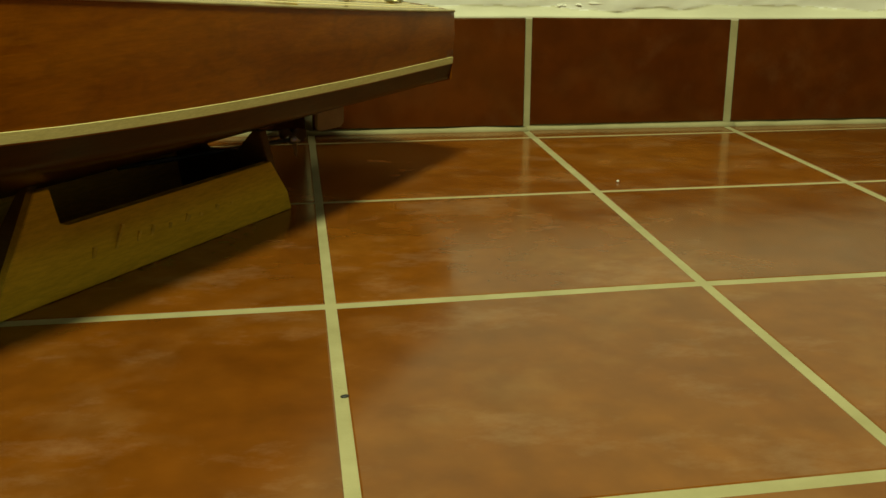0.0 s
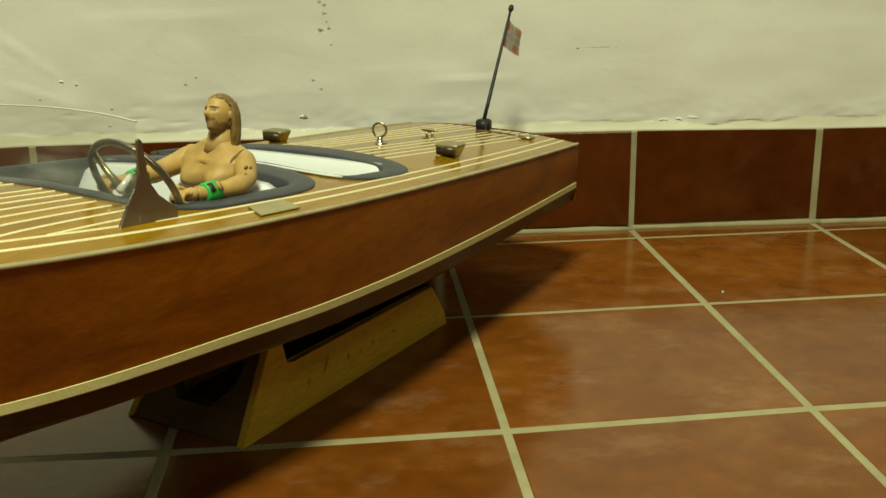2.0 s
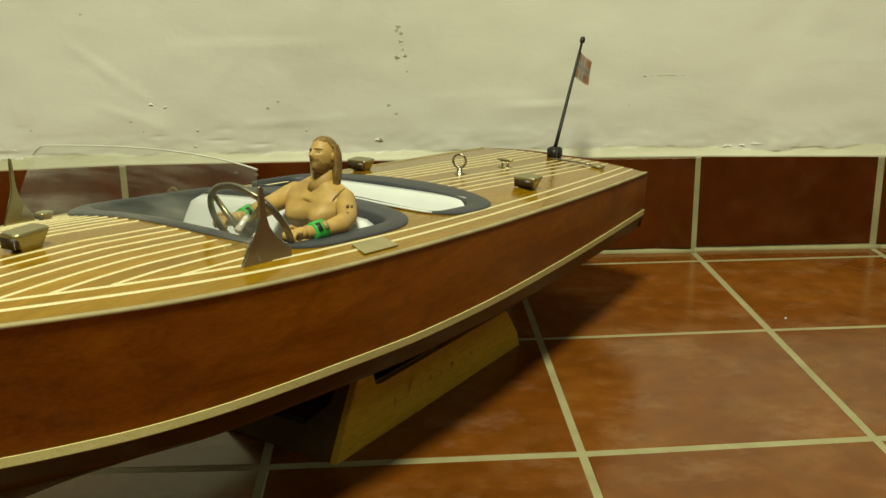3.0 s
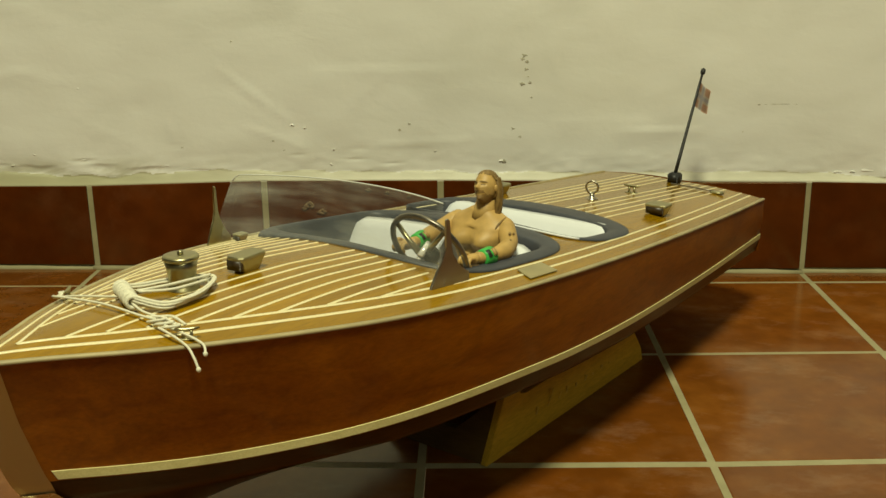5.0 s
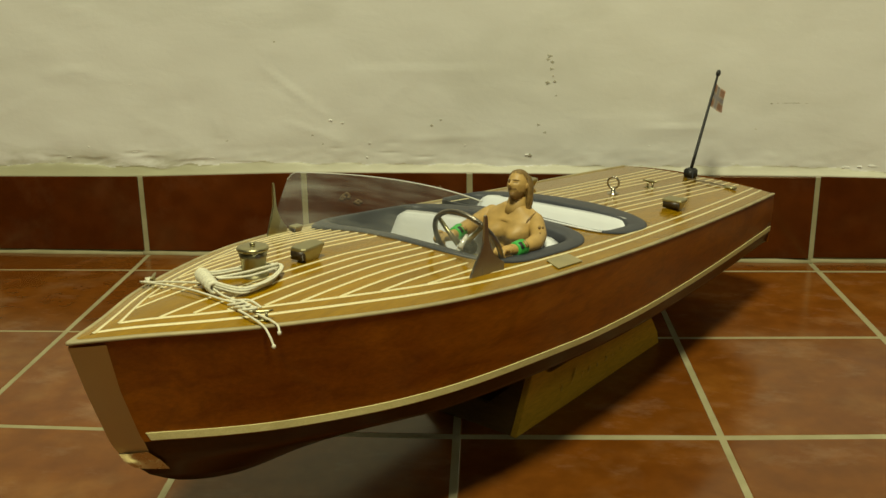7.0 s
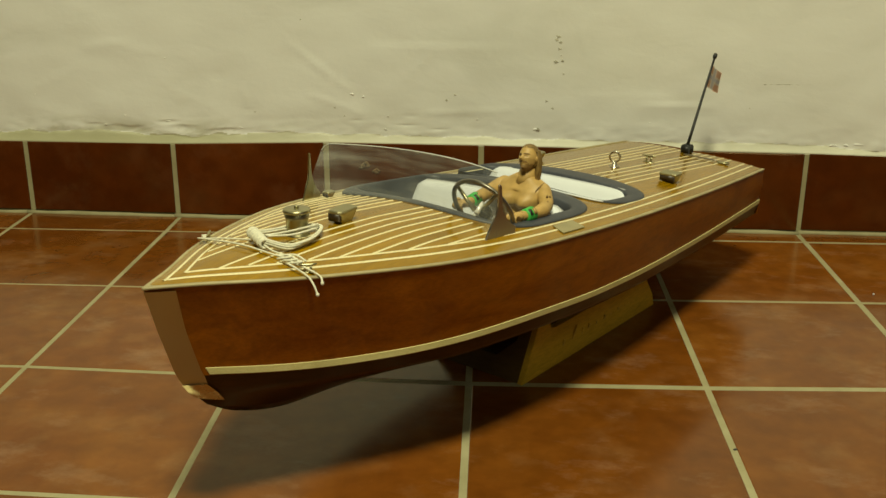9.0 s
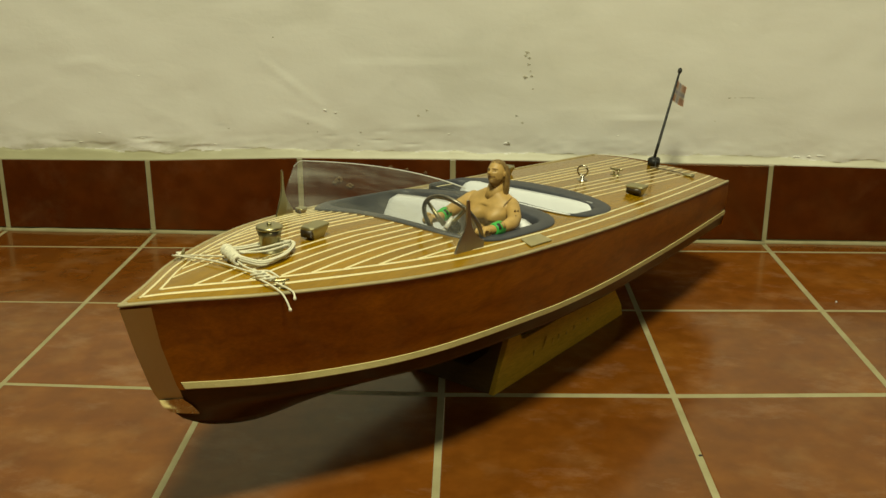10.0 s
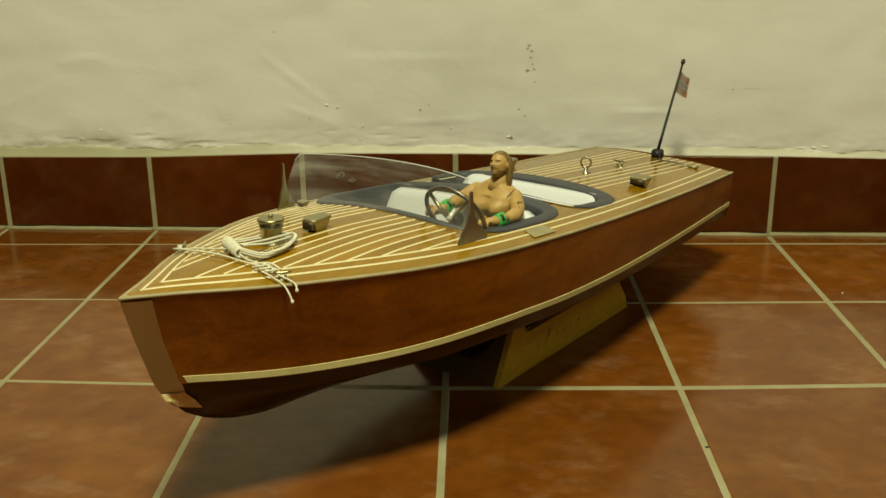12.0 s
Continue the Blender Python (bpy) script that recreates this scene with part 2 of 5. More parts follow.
PLY = wood_material("stand_plywood", (0.65, 0.400, 0.024), (0.79, 0.510, 0.044), 0.6, 0.0, (1.0, 6.0, 6.0), 12.0)
# Stand wood again; shade on the end boards is put into its colour.
PLY_SHADED = wood_material("shaded_stand_wood", (0.10, 0.055, 0.012), (0.16, 0.09, 0.022), 0.6, 0.0, (6.0, 1.0, 6.0), 12.0)
RUBBER = plain("grey_vinyl", (0.046, 0.050, 0.062), 0.5, vary=0.15, scale=90, bump=0.0004)
WHITE_SEAT = plain("white_vinyl", (0.74, 0.76, 0.79), 0.45, vary=0.03, scale=30)
CHROME = metal_material("chrome", (0.56, 0.52, 0.43), 0.27)
BRUSHED = metal_material("brushed_foil", (0.46, 0.385, 0.22), 0.42, 6.0)
TARNISH = metal_material("tarnished_chrome", (0.45, 0.415, 0.24), 0.34)
STEEL = metal_material("dull_steel", (0.42, 0.38, 0.33), 0.32)
GUNMETAL = metal_material("gunmetal", (0.30, 0.27, 0.22), 0.30)
BLACK = plain("black_plastic", (0.012, 0.012, 0.012), 0.5, vary=0.2)
CORD = plain("white_cord", (0.70, 0.67, 0.53), 0.8, vary=0.10, scale=600, bump=0.0006)
GLASS = glass_material("clear_acrylic", (0.95, 0.95, 0.94), 0.105)
EDGE = plain("acrylic_edge", (0.62, 0.63, 0.60), 0.3, vary=0.1)
# Walls out of view, dark so that little light bounces back.
ROOM = plain("low_bounce_wall", (0.18, 0.17, 0.14), 0.8, vary=0.08, scale=2)
# Shade and reflection in the air intakes are put into this dark brown.
MOUTH = plain("hollow_shade", (0.036, 0.022, 0.009), 0.4, vary=0.3)
FILM = plain("clear_plate", (0.29, 0.245, 0.115), 0.3, vary=0.10)


# ---- mesh helpers ----
def mesh_of(name, bm, mats, smooth=True):
    me = bpy.data.meshes.new(name)
    bmesh.ops.recalc_face_normals(bm, faces=bm.faces)
    bm.to_mesh(me)
    bm.free()
    for m in mats if isinstance(mats, (list, tuple)) else [mats]:
        me.materials.append(m)
    if smooth:
        me.shade_smooth()
    return me


def part(name, bm, material, parent, label="", smooth=True):
    ob = new(name, mesh_of(name, bm, material, smooth))
    ob.parent = parent
    return tagged(ob, label)


def structure(name, bm, material, label, smooth=False):
    ob = new(name, mesh_of(name, bm, material, smooth))
    return tagged(ob, label, kind="structure")


def add_box(bm, lo, hi, bevel=0.0, m=None):
    vs = [bm.verts.new((x, y, z)) for x in (lo[0], hi[0]) for y in (lo[1], hi[1]) for z in (lo[2], hi[2])]
    fs = [bm.faces.new([vs[i] for i in q]) for q in ((0, 1, 3, 2), (4, 6, 7, 5), (0, 4, 5, 1), (2, 3, 7, 6), (0, 2, 6, 4), (1, 5, 7, 3))]
    if bevel:
        es = list({e for f in fs for e in f.edges})
        out = bmesh.ops.bevel(bm, geom=es, offset=bevel, segments=2, affect="EDGES")
        vs = list({v for f in out["faces"] for v in f.verts} | {v for v in vs if v.is_valid})
    if m is not None:
        for v in vs:
            v.co = m @ v.co
    return vs


def add_grid(bm, rows, closed=False):
    """Faces over rows of points; closed joins the last point of each row to its first."""
    vs = [[bm.verts.new(p) for p in row] for row in rows]
    for a, b in zip(vs, vs[1:]):
        n = len(a)
        for i in range(n if closed else n - 1):
            j = (i + 1) % n
            bm.faces.new((a[i], a[j], b[j], b[i]))
    return vs


def add_lathe(bm, profile, centre, axis=(0, 0, 1), n=24, caps=True):
    """A turned solid: profile of (radius, height) along axis."""
    q = Vector((0, 0, 1)).rotation_difference(Vector(axis)).to_matrix()
    c = Vector(centre)
    rows = [[c + q @ Vector((r * math.cos(2 * math.pi * k / n), r * math.sin(2 * math.pi * k / n), h)) for k in range(n)] for r, h in profile]
    vs = add_grid(bm, rows, closed=True)
    if caps:
        bm.faces.new(vs[0])
        bm.faces.new(vs[-1])
    return vs


def add_tube(bm, points, radius, n=8, closed=False, taper=None):
    """A round bar along points; taper gives a radius for each point."""
    pts = [Vector(p) for p in points]
    rows = []
    side = None
    for i, p in enumerate(pts):
        a = pts[i - 1] if (i or closed) else pts[i]
        b = pts[(i + 1) % len(pts)] if (i + 1 < len(pts) or closed) else pts[i]
        d = (b - a).normalized()
        if side is None:
            side = d.orthogonal().normalized()
        side = (side - d * side.dot(d)).normalized()
        up = d.cross(side)
        r = float(taper[i]) if taper else radius
        rows.append([p + r * (math.cos(2 * math.pi * k / n) * side + math.sin(2 * math.pi * k / n) * up) for k in range(n)])
    if closed:
        rows.append(rows[0])
    vs = add_grid(bm, rows, closed=True)
    if closed:
        bmesh.ops.remove_doubles(bm, verts=bm.verts, dist=1e-6)
    else:
        bm.faces.new(vs[0])
        bm.faces.new(vs[-1])
    return vs


def smooth_line(points, steps=8):
    """A smooth curve through points."""
    p = [Vector(q) for q in points]
    out = []
    for i in range(len(p) - 1):
        a, b, c, d = p[max(i - 1, 0)], p[i], p[i + 1], p[min(i + 2, len(p) - 1)]
        for k in range(steps):
            u = k / steps
            out.append(0.5 * (2 * b + (c - a) * u + (2 * a - 5 * b + 4 * c - d) * u * u + (3 * b - a - 3 * c + d) * u ** 3))
    return out + [p[-1]]


# ---- the room ----
PITCH, JOINT, DROP = 0.205, 0.0062, 0.0004
COLS, ROWSN = range(-9, 6), range(0, 9)


def joint_x(c, y):
    """Joints running away from the wall: hand laid, so each wanders a little."""
    at = c * PITCH + {0: -0.001, -1: 0.002, -2: -0.0035, -3: -0.008, -4: 0.003}.get(c, -0.009 if c > 0 else 0.006)
    return at + (0.019 * (y + 0.2) if c == -4 else 0.0)


def joint_y(r, x):
    """Joints along the wall: the second and third rows sag towards the middle."""
    if r == 0:
        return float(np.interp(x, (-0.6, 0.0), (-0.0022, 0.0010)))
    if r == 1:
        return float(np.interp(x, (-0.85, -0.62, -0.41, -0.205, 0.0, 0.2), (-0.1990, -0.2035, -0.2080, -0.2078, -0.2035, -0.2010)))
    return -r * PITCH + float(np.interp(x, (-0.82, -0.62, -0.41, -0.205, 0.0, 0.2), (0.003, -0.005, -0.0095, -0.0070, 0.0005, 0.003)))


def row_joint(r, x):
    """Breadth of a joint along the wall; joints are tighter away from the door."""
    return {0: 0.0042, 1: 0.0042, 2: 0.0070}.get(r, 0.0065) * float(np.interp(x, (-0.65, -0.45), (0.62, 1.0)))


def col_joint(c):
    return 0.0042 if c <= -3 else 0.0051


def skirt_x(c):
    return c * PITCH + {1: -0.007, -3: 0.003, -4: 0.004}.get(c, -0.007 if c > 0 else (0.008 if c < -4 else 0.0))


def skirt_top(x):
    """Upper edge of the skirting: the middle tiles stand a little higher."""
    return float(np.interp(x, (-1.2, -0.84, -0.80, -0.62, -0.40, 0.02, 0.20, 0.5), (0.0980, 0.0990, 0.1000, 0.1055, 0.1062, 0.1045, 0.1015, 0.1000)))


def wall_y(x):
    """The wall's foot runs slightly askew to the tile rows."""
    return 0.0375 - 0.030 * x


def tile_mesh(corners, thick, name, mat, lip=0.0009):
    """One tile lying flat, its top at z = 0, over four corners given round its middle, with a rounded edge."""
    bm = bmesh.new()
    rows = []
    for inset, z in ((0.0, -thick), (0.0, -lip), (lip * 0.4, -lip * 0.35), (lip * 1.2, 0.0)):
        rows.append([(x - math.copysign(inset, x), y - math.copysign(inset, y), z) for x, y in corners])
    vs = add_grid(bm, rows, closed=True)
    bm.faces.new(vs[-1])
    return mesh_of(name, bm, mat, smooth=False)


def build_floor():
    bm = bmesh.new()
    add_grid(bm, [[(-4.0, -4.5, -DROP), (3.2, -4.5, -DROP)], [(-4.0, 0.3, -DROP), (3.2, 0.3, -DROP)]])
    floor = structure("floor", bm, GROUT, "terracotta tiled floor with wide cream grout joints")
    rng = random.Random(3)
    for c in COLS:
        for r in ROWSN:
            corners = []
            for dc, dr in ((0, 1), (1, 1), (1, 0), (0, 0)):
                y = joint_y(r + dr, (c + dc) * PITCH)
                x = joint_x(c + dc, y)
                g = col_joint(c + dc) / 2
                corners.append(Vector((x + (g if dc == 0 else -g), y + (row_joint(r + 1, x) / 2 if dr else -row_joint(r, x) / 2))))
            mid = sum(corners, Vector((0, 0))) / 4
            ob = new("floor_tile", tile_mesh([tuple(p - mid) for p in corners], 0.008, "floor_tile", TILE))
            ob.parent = floor
            ob.matrix_basis = pose(mid.x, mid.y, rng.uniform(-0.0002, 0.0001), rng.uniform(-0.05, 0.05), rng.uniform(-0.05, 0.05), 0)
        # narrow cut strip between the last full row and the wall
        x0, x1 = joint_x(c, 0.0) + col_joint(c) / 2, joint_x(c + 1, 0.0) - col_joint(c + 1) / 2
        lo, hi = joint_y(0, x0) + row_joint(0, x0) / 2, joint_y(0, x1) + row_joint(0, x1) / 2
        bm = bmesh.new()
        rows = []
        for inset, z in ((0.0, -0.008), (0.0, -0.001), (0.001, 0.0)):
            rows.append([(x0 + inset, lo + inset, z), (x1 - inset, hi + inset, z), (x1 - inset, wall_y(x1) - 0.002 - inset, z), (x0 + inset, wall_y(x0) - 0.002 - inset, z)])
        vs = add_grid(bm, rows, closed=True)
        bm.faces.new(vs[-1])
        part("cut_tile", bm, TILE, floor, smooth=False)
    bm = bmesh.new()
    add_ball(bm, (-0.2015, -0.524, -0.0002), (0.0020, 0.0014, 0.0006), (0, 0, 20), 6)
    part("grout_chip", bm, BLACK, floor)
    return floor


def build_far_tiles(floor):
    """The rest of the floor behind the viewpoint, joined."""
    bm = bmesh.new()
    g = JOINT / 2
    for c in range(-20, 16):
        for r in range(0, 23):
            if c in COLS and r in ROWSN:
                continue
            x, y = c * PITCH, -(r + 1) * PITCH
            if x < -3.99 or x + PITCH > 3.19 or y < -4.49:
                continue
            vs = [bm.verts.new(p) for p in ((x + g, y + g, 0), (x + PITCH - g, y + g, 0), (x + PITCH - g, y + PITCH - g, 0), (x + g, y + PITCH - g, 0))]
            bm.faces.new(vs)
    ob = part("floor_tiles", bm, TILE, floor, smooth=False)
    ob["kind"] = "stuff"


def build_skirting():
    """A row of half tiles against the wall, each with its own slight lean."""
    rng = random.Random(11)
    ang = math.degrees(math.atan(-0.030))
    bm = bmesh.new()
    xs = [COLS[0] * PITCH + 0.05 * i for i in range(62)]
    rows = [[(x, wall_y(x) + 0.0022, -0.002) for x in xs], [(x, wall_y(x) + 0.0022, skirt_top(x) - 0.001) for x in xs], [(x, wall_y(x) + 0.03, skirt_top(x)) for x in xs]]
    add_grid(bm, rows)
    board = structure("baseboard", bm, GROUT, "terracotta skirting tiles along the wall foot, colour darkened for shade, with cream joints")
    lean = {-1: 0.0025, 0: -0.001}
    for c in COLS:
        xa, xb = skirt_x(c) + 0.0035, skirt_x(c + 1) - 0.0035
        x, low = (xa + xb) / 2, 0.0045
        za, zb = skirt_top(xa), skirt_top(xb)
        mid = (low + (za + zb) / 2) / 2
        corners = [(xa - x, low - mid), (xb - x, low - mid), (xb - x, zb - mid), (xa - x, za - mid)]
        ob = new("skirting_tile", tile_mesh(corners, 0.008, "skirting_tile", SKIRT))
        ob.parent = board
        ob.matrix_basis = pose(x, wall_y(x) - lean.get(c, 0.0) + rng.uniform(-0.0006, 0.0006), mid, 90 + rng.uniform(-0.5, 0.5), 0, ang + rng.uniform(-0.4, 0.4))
    # a bead of mortar where floor and skirting meet
    for c in COLS:
        xa, xb = c * PITCH, (c + 1) * PITCH
        k = 0.0 if c not in lean else lean[c]
        bm = bmesh.new()
        pts = [(xa + (xb - xa) * i / 10, wall_y(xa + (xb - xa) * i / 10) - k - 0.0012 + rng.uniform(-0.0008, 0.0008), 0.0005) for i in range(11)]
        add_tube(bm, pts, 0.0034, 6, taper=[0.0034 + rng.uniform(-0.0006, 0.0008) for _ in pts])
        part("mortar_bead", bm, GROUT, board)
    return board


def build_wall_north():
    """Hand-trowelled wall: above the skirting its paint ends in a ragged, partly overhanging edge."""
    bm = bmesh.new()
    smear = {}
    # trowel strokes: start, end, breadth, height of one edge
    rng = random.Random(31)
    strokes = [((-0.662, 0.238), (-0.576, 0.168), 0.0075, 0.0013), ((-0.560, 0.231), (-0.351, 0.233), 0.040, 0.0009), ((-0.481, 0.142), (-0.372, 0.148), 0.010, 0.0012),
               ((-0.640, 0.168), (-0.560, 0.137), 0.007, 0.0009), ((-0.215, 0.157), (-0.115, 0.160), 0.018, 0.0012), ((-0.93, 0.226), (-0.86, 0.232), 0.02, 0.0010)]
    for _ in range(20):
        x, z = rng.uniform(-1.2, 0.5), rng.uniform(0.125, 0.42)
        a, n = rng.gauss(0.0, 0.45), rng.uniform(0.03, 0.12)
        strokes.append(((x, z), (x + n * math.cos(a), z + n * math.sin(a)), rng.uniform(0.008, 0.020), rng.uniform(0.0002, 0.0006)))
    # torn hollows over the skirting: centre, half length, half height, depth
    hollows = [(-0.920, 0.1225, 0.010, 0.0030, 0.0016), (-0.879, 0.1180, 0.022, 0.0065, 0.0026), (-0.821, 0.1270, 0.012, 0.0035, 0.0020), (-0.800, 0.1190, 0.016, 0.0060, 0.0026), (-1.000, 0.1095, 0.026, 0.0040, 0.0022),
               (-0.925, 0.1110, 0.030, 0.0040, 0.0020), (-0.744, 0.1150, 0.022, 0.0045, 0.0022), (-0.687, 0.1120, 0.018, 0.0030, 0.0014), (-0.751, 0.1910, 0.008, 0.0050, 0.0014), (-0.711, 0.1440, 0.007, 0.0030, 0.0012),
               (-0.502, 0.1360, 0.008, 0.0040, 0.0012), (-0.506, 0.1230, 0.012, 0.0025, 0.0012), (-0.572, 0.1290, 0.007, 0.0025, 0.0010), (-0.409, 0.1460, 0.020, 0.0030, 0.0010), (-0.465, 0.1180, 0.009, 0.0020, 0.0014)]

    def hollow(x, z):
        y = 0.0
        for cx, cz, wide, high, deep in hollows:
            if abs(x - cx) < 2 * wide and abs(z - cz) < 2 * high:
                d = (z - cz) / high + 0.35 * noise.noise((x * 60, cz * 50, 1.0))
                y += deep * math.exp(-((x - cx) / wide) ** 2) * (math.exp(-d * d) if d < 0.3 else max(0.0, 0.914 - (d - 0.3) * 1.8))
        return y

    lines = []
    for (ax, az), (bx, bz), wide, high in strokes:
        n = math.hypot(bx - ax, bz - az)
        lines.append((ax, az, (bx - ax) / n, (bz - az) / n, n, wide, high))

    def stroke(x, z):
        y = 0.0
        for ax, az, ux, uz, n, wide, high in lines:
            along = (x - ax) * ux + (z - az) * uz
            if 0 < along < n:
                across = (x - ax) * uz - (z - az) * ux
                if -0.003 < across < wide:
                    y -= high * math.sin(math.pi * along / n) ** 0.5 * ((1 - across / wide) ** 1.5 if across > 0 else 1 + across / 0.003)
        return y

    xs = [-4.0 + 0.1 * i for i in range(26)] + [-1.45 + 0.0045 * i for i in range(512)] + [0.90 + 0.1 * i for i in range(24)]
    zs = [0.090] + [0.0995 + 0.0011 * i for i in range(34)] + [0.138 + 0.004 * i for i in range(12)] + [0.19 + 0.005 * i for i in range(34)] + [0.36 + 0.016 * i for i in range(20)] + [0.68 + 0.1 * i for i in range(19)]
    rows = []
    for z in zs:
        row = []
        for x in xs:
            n1 = noise.noise((x * 4, z * 8, 0.3))
            n2 = noise.noise((x * 22, z * 30, 2.1))
            n3 = noise.noise((x * 95, z * 120, 5.7))
            face = wall_y(x) + 0.0065 - 0.0010 * n1 - 0.0006 * n2 * (1 + 2.6 * math.exp(-max(0.0, z - 0.11) / 0.03))
            if 0.12 < z < 0.46 and -1.4 < x < 0.7:
                face += stroke(x, z)
            if 0.10 < z < 0.21 and -1.1 < x < -0.35:
                face += 0.6 * hollow(x, z)
            edge = float(np.interp(x, (-0.75, -0.5), (0.1115, 0.1080))) + 0.0045 * noise.noise((x * 7, 0.0, 9.0)) + 0.0035 * noise.noise((x * 31, 0.0, 3.0)) + 0.0020 * n3
            dent = sum(math.exp(-((x - c) / w) ** 2) for c, w in ((-0.93, 0.06), (-0.76, 0.035), (-0.36, 0.02), (0.075, 0.03), (0.15, 0.045)))
            over = max(0.0, -0.0013 + 0.0030 * dent * (0.5 + noise.noise((x * 30, 7.0, 1.0))) + 0.0046 * noise.noise((x * 7, 1.0, 4.0)) + 0.0026 * noise.noise((x * 45, 2.0, 4.0)))
            over *= float(np.interp(x, (-0.72, -0.45), (0.4, 0.75))) * min(1.3, max(0.0, 0.45 + 1.5 * noise.noise((x * 52, z * 20, 8.0))))
            if z > edge:
                y = face - over * math.exp(-(z - edge) / 0.010) - 0.0009 * n3 * math.exp(-(z - edge) / 0.018)
            else:
                f = min(1.0, max(0.0, (z - 0.1000) / (edge - 0.1000)))
                y = wall_y(x) + (0.0060 if z < 0.0950 else 0.0012 + 0.0050 * f ** 0.8 + 0.0002 * n3)
            row.append((x, y, z + (skirt_top(x) - 0.0990) * max(0.0, 1 - max(0.0, z - 0.12) / 0.10)))
            smear[(len(rows), len(row) - 1)] = int(z < edge)
        rows.append(row)
    add_grid(bm, rows)
    bm.verts.index_update()
    width = len(xs)
    for f in bm.faces:
        k = min(v.index for v in f.verts)
        f.material_index = smear[(k // width, k % width)]
    return structure("wall_north", bm, [PLASTER, SMEAR], "white painted plaster wall with ragged lower edge and small pits", smooth=True)


def build_room_shell():
    # Shell out of view, added to close the room and limit bounce.
    for name, lo, hi in (("wall_south", (-4.0, -4.6, 0), (3.2, -4.5, 2.5)), ("wall_west", (-4.1, -4.6, 0), (-4.0, 0.4, 2.5))):
        bm = bmesh.new()
        add_box(bm, lo, hi)
        structure(name, bm, ROOM, "unseen added room wall, darkened to limit bounced light")
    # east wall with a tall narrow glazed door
    bm = bmesh.new()
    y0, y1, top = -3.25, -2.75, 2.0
    for lo, hi in (((3.2, -4.6, 0), (3.3, y0, 2.5)), ((3.2, y1, 0), (3.3, 0.4, 2.5)), ((3.2, y0, top), (3.3, y1, 2.5))):
        add_box(bm, lo, hi)
    structure("wall_east", bm, ROOM, "unseen added room wall with a door opening, darkened to limit bounced light")
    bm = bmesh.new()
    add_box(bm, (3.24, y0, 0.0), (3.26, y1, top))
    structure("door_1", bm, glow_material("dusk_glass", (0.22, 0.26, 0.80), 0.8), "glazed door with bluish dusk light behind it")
    bm = bmesh.new()
    add_box(bm, (-4.1, -4.6, 2.5), (3.3, 0.4, 2.6))
    structure("ceiling", bm, CEILING, "unseen added ceiling, darkened to limit bounced light")


build_room_shell()
build_wall_north()
board = build_skirting()


# ---- the model boat ----
# Local frame: s runs aft from the stem head, o to port (towards the open floor), z up from the floor.
def curve(xs, ys):
    """A smooth curve through a few stations."""
    xs, ys = np.array(xs, float), np.array(ys, float)
    d = np.gradient(ys, xs)

    def f(x):
        i = int(np.clip(np.searchsorted(xs, x) - 1, 0, len(xs) - 2))
        h = xs[i + 1] - xs[i]
        u = (x - xs[i]) / h
        u = min(max(u, 0.0), 1.0)
        return float(ys[i] * (1 + 2 * u) * (1 - u) ** 2 + d[i] * h * u * (1 - u) ** 2 + ys[i + 1] * u * u * (3 - 2 * u) + d[i + 1] * h * u * u * (u - 1))
    return f


LOA = 0.748
half = curve([0, 0.03, 0.07, 0.12, 0.18, 0.25, 0.33, 0.42, 0.52, 0.63, LOA], [0.0006, 0.0187, 0.0462, 0.0720, 0.0955, 0.1090, 0.1130, 0.1120, 0.1063, 0.0980, 0.0880])
band_z = curve([0, 0.03, 0.06, 0.10, 0.15, 0.20, 0.27, 0.35, 0.45, 0.58, LOA], [0.1245, 0.1203, 0.1157, 0.1113, 0.1096, 0.1098, 0.1095, 0.1045, 0.0994, 0.0948, 0.0910])
keel_z = curve([0.040, 0.055, 0.075, 0.10, 0.15, 0.25, 0.40, 0.60, LOA], [0.0885, 0.0785, 0.0695, 0.0620, 0.0560, 0.0500, 0.0470, 0.0480, 0.0500])
BAND = 0.0062


def sheer_z(s):
    return 0.1829 - 0.0459 * s - 0.0956 * s * s + 0.0718 * s ** 3


def far_lift(s):
    """The after deck is slightly twisted: its wall side stands higher."""
    u = min(max((s - 0.38) / 0.36, 0.0), 1.0)
    return 0.0058 * u * u * (3 - 2 * u)


def deck_z(s, o):
    w = half(min(max(s, 0), LOA))
    return sheer_z(s) + far_lift(s) * min(1.0, max(0.0, -o / max(w, 0.01))) + (0.0129 - 0.0125 * (s - 0.3)) * max(0.0, 1 - (o / max(w, 0.01)) ** 2) * min(1.0, w / 0.1)


def L(s, o, z):
    """Place in the boat's frame; the bow sweeps slightly to port and up."""
    k = (max(0.0, 0.42 - s) / 0.42) ** 2
    return Vector((s - 0.0054 * k, -o - 0.0078 * k, z + 0.0034 * k))


def on_deck(s, o, lift=0.0):
    return L(s, o, deck_z(s, o) + lift)


BOAT = new("model_boat")
tagged(BOAT, "varnished mahogany model speedboat with striped deck resting on a wooden stand", "model boat")
BOAT.matrix_basis = pose(-0.6100, -0.6663, -0.0018, 0, 0, 53.44)


def tuck(s):
    return 0.985 - 0.535 * math.exp(-(s / 0.14) ** 1.6)


STEM = {"sheer": 0.0, "upper": 0.0075, "band_top": 0.0170, "band_low": 0.0195, "turn": 0.0265, "keel": 0.0400}


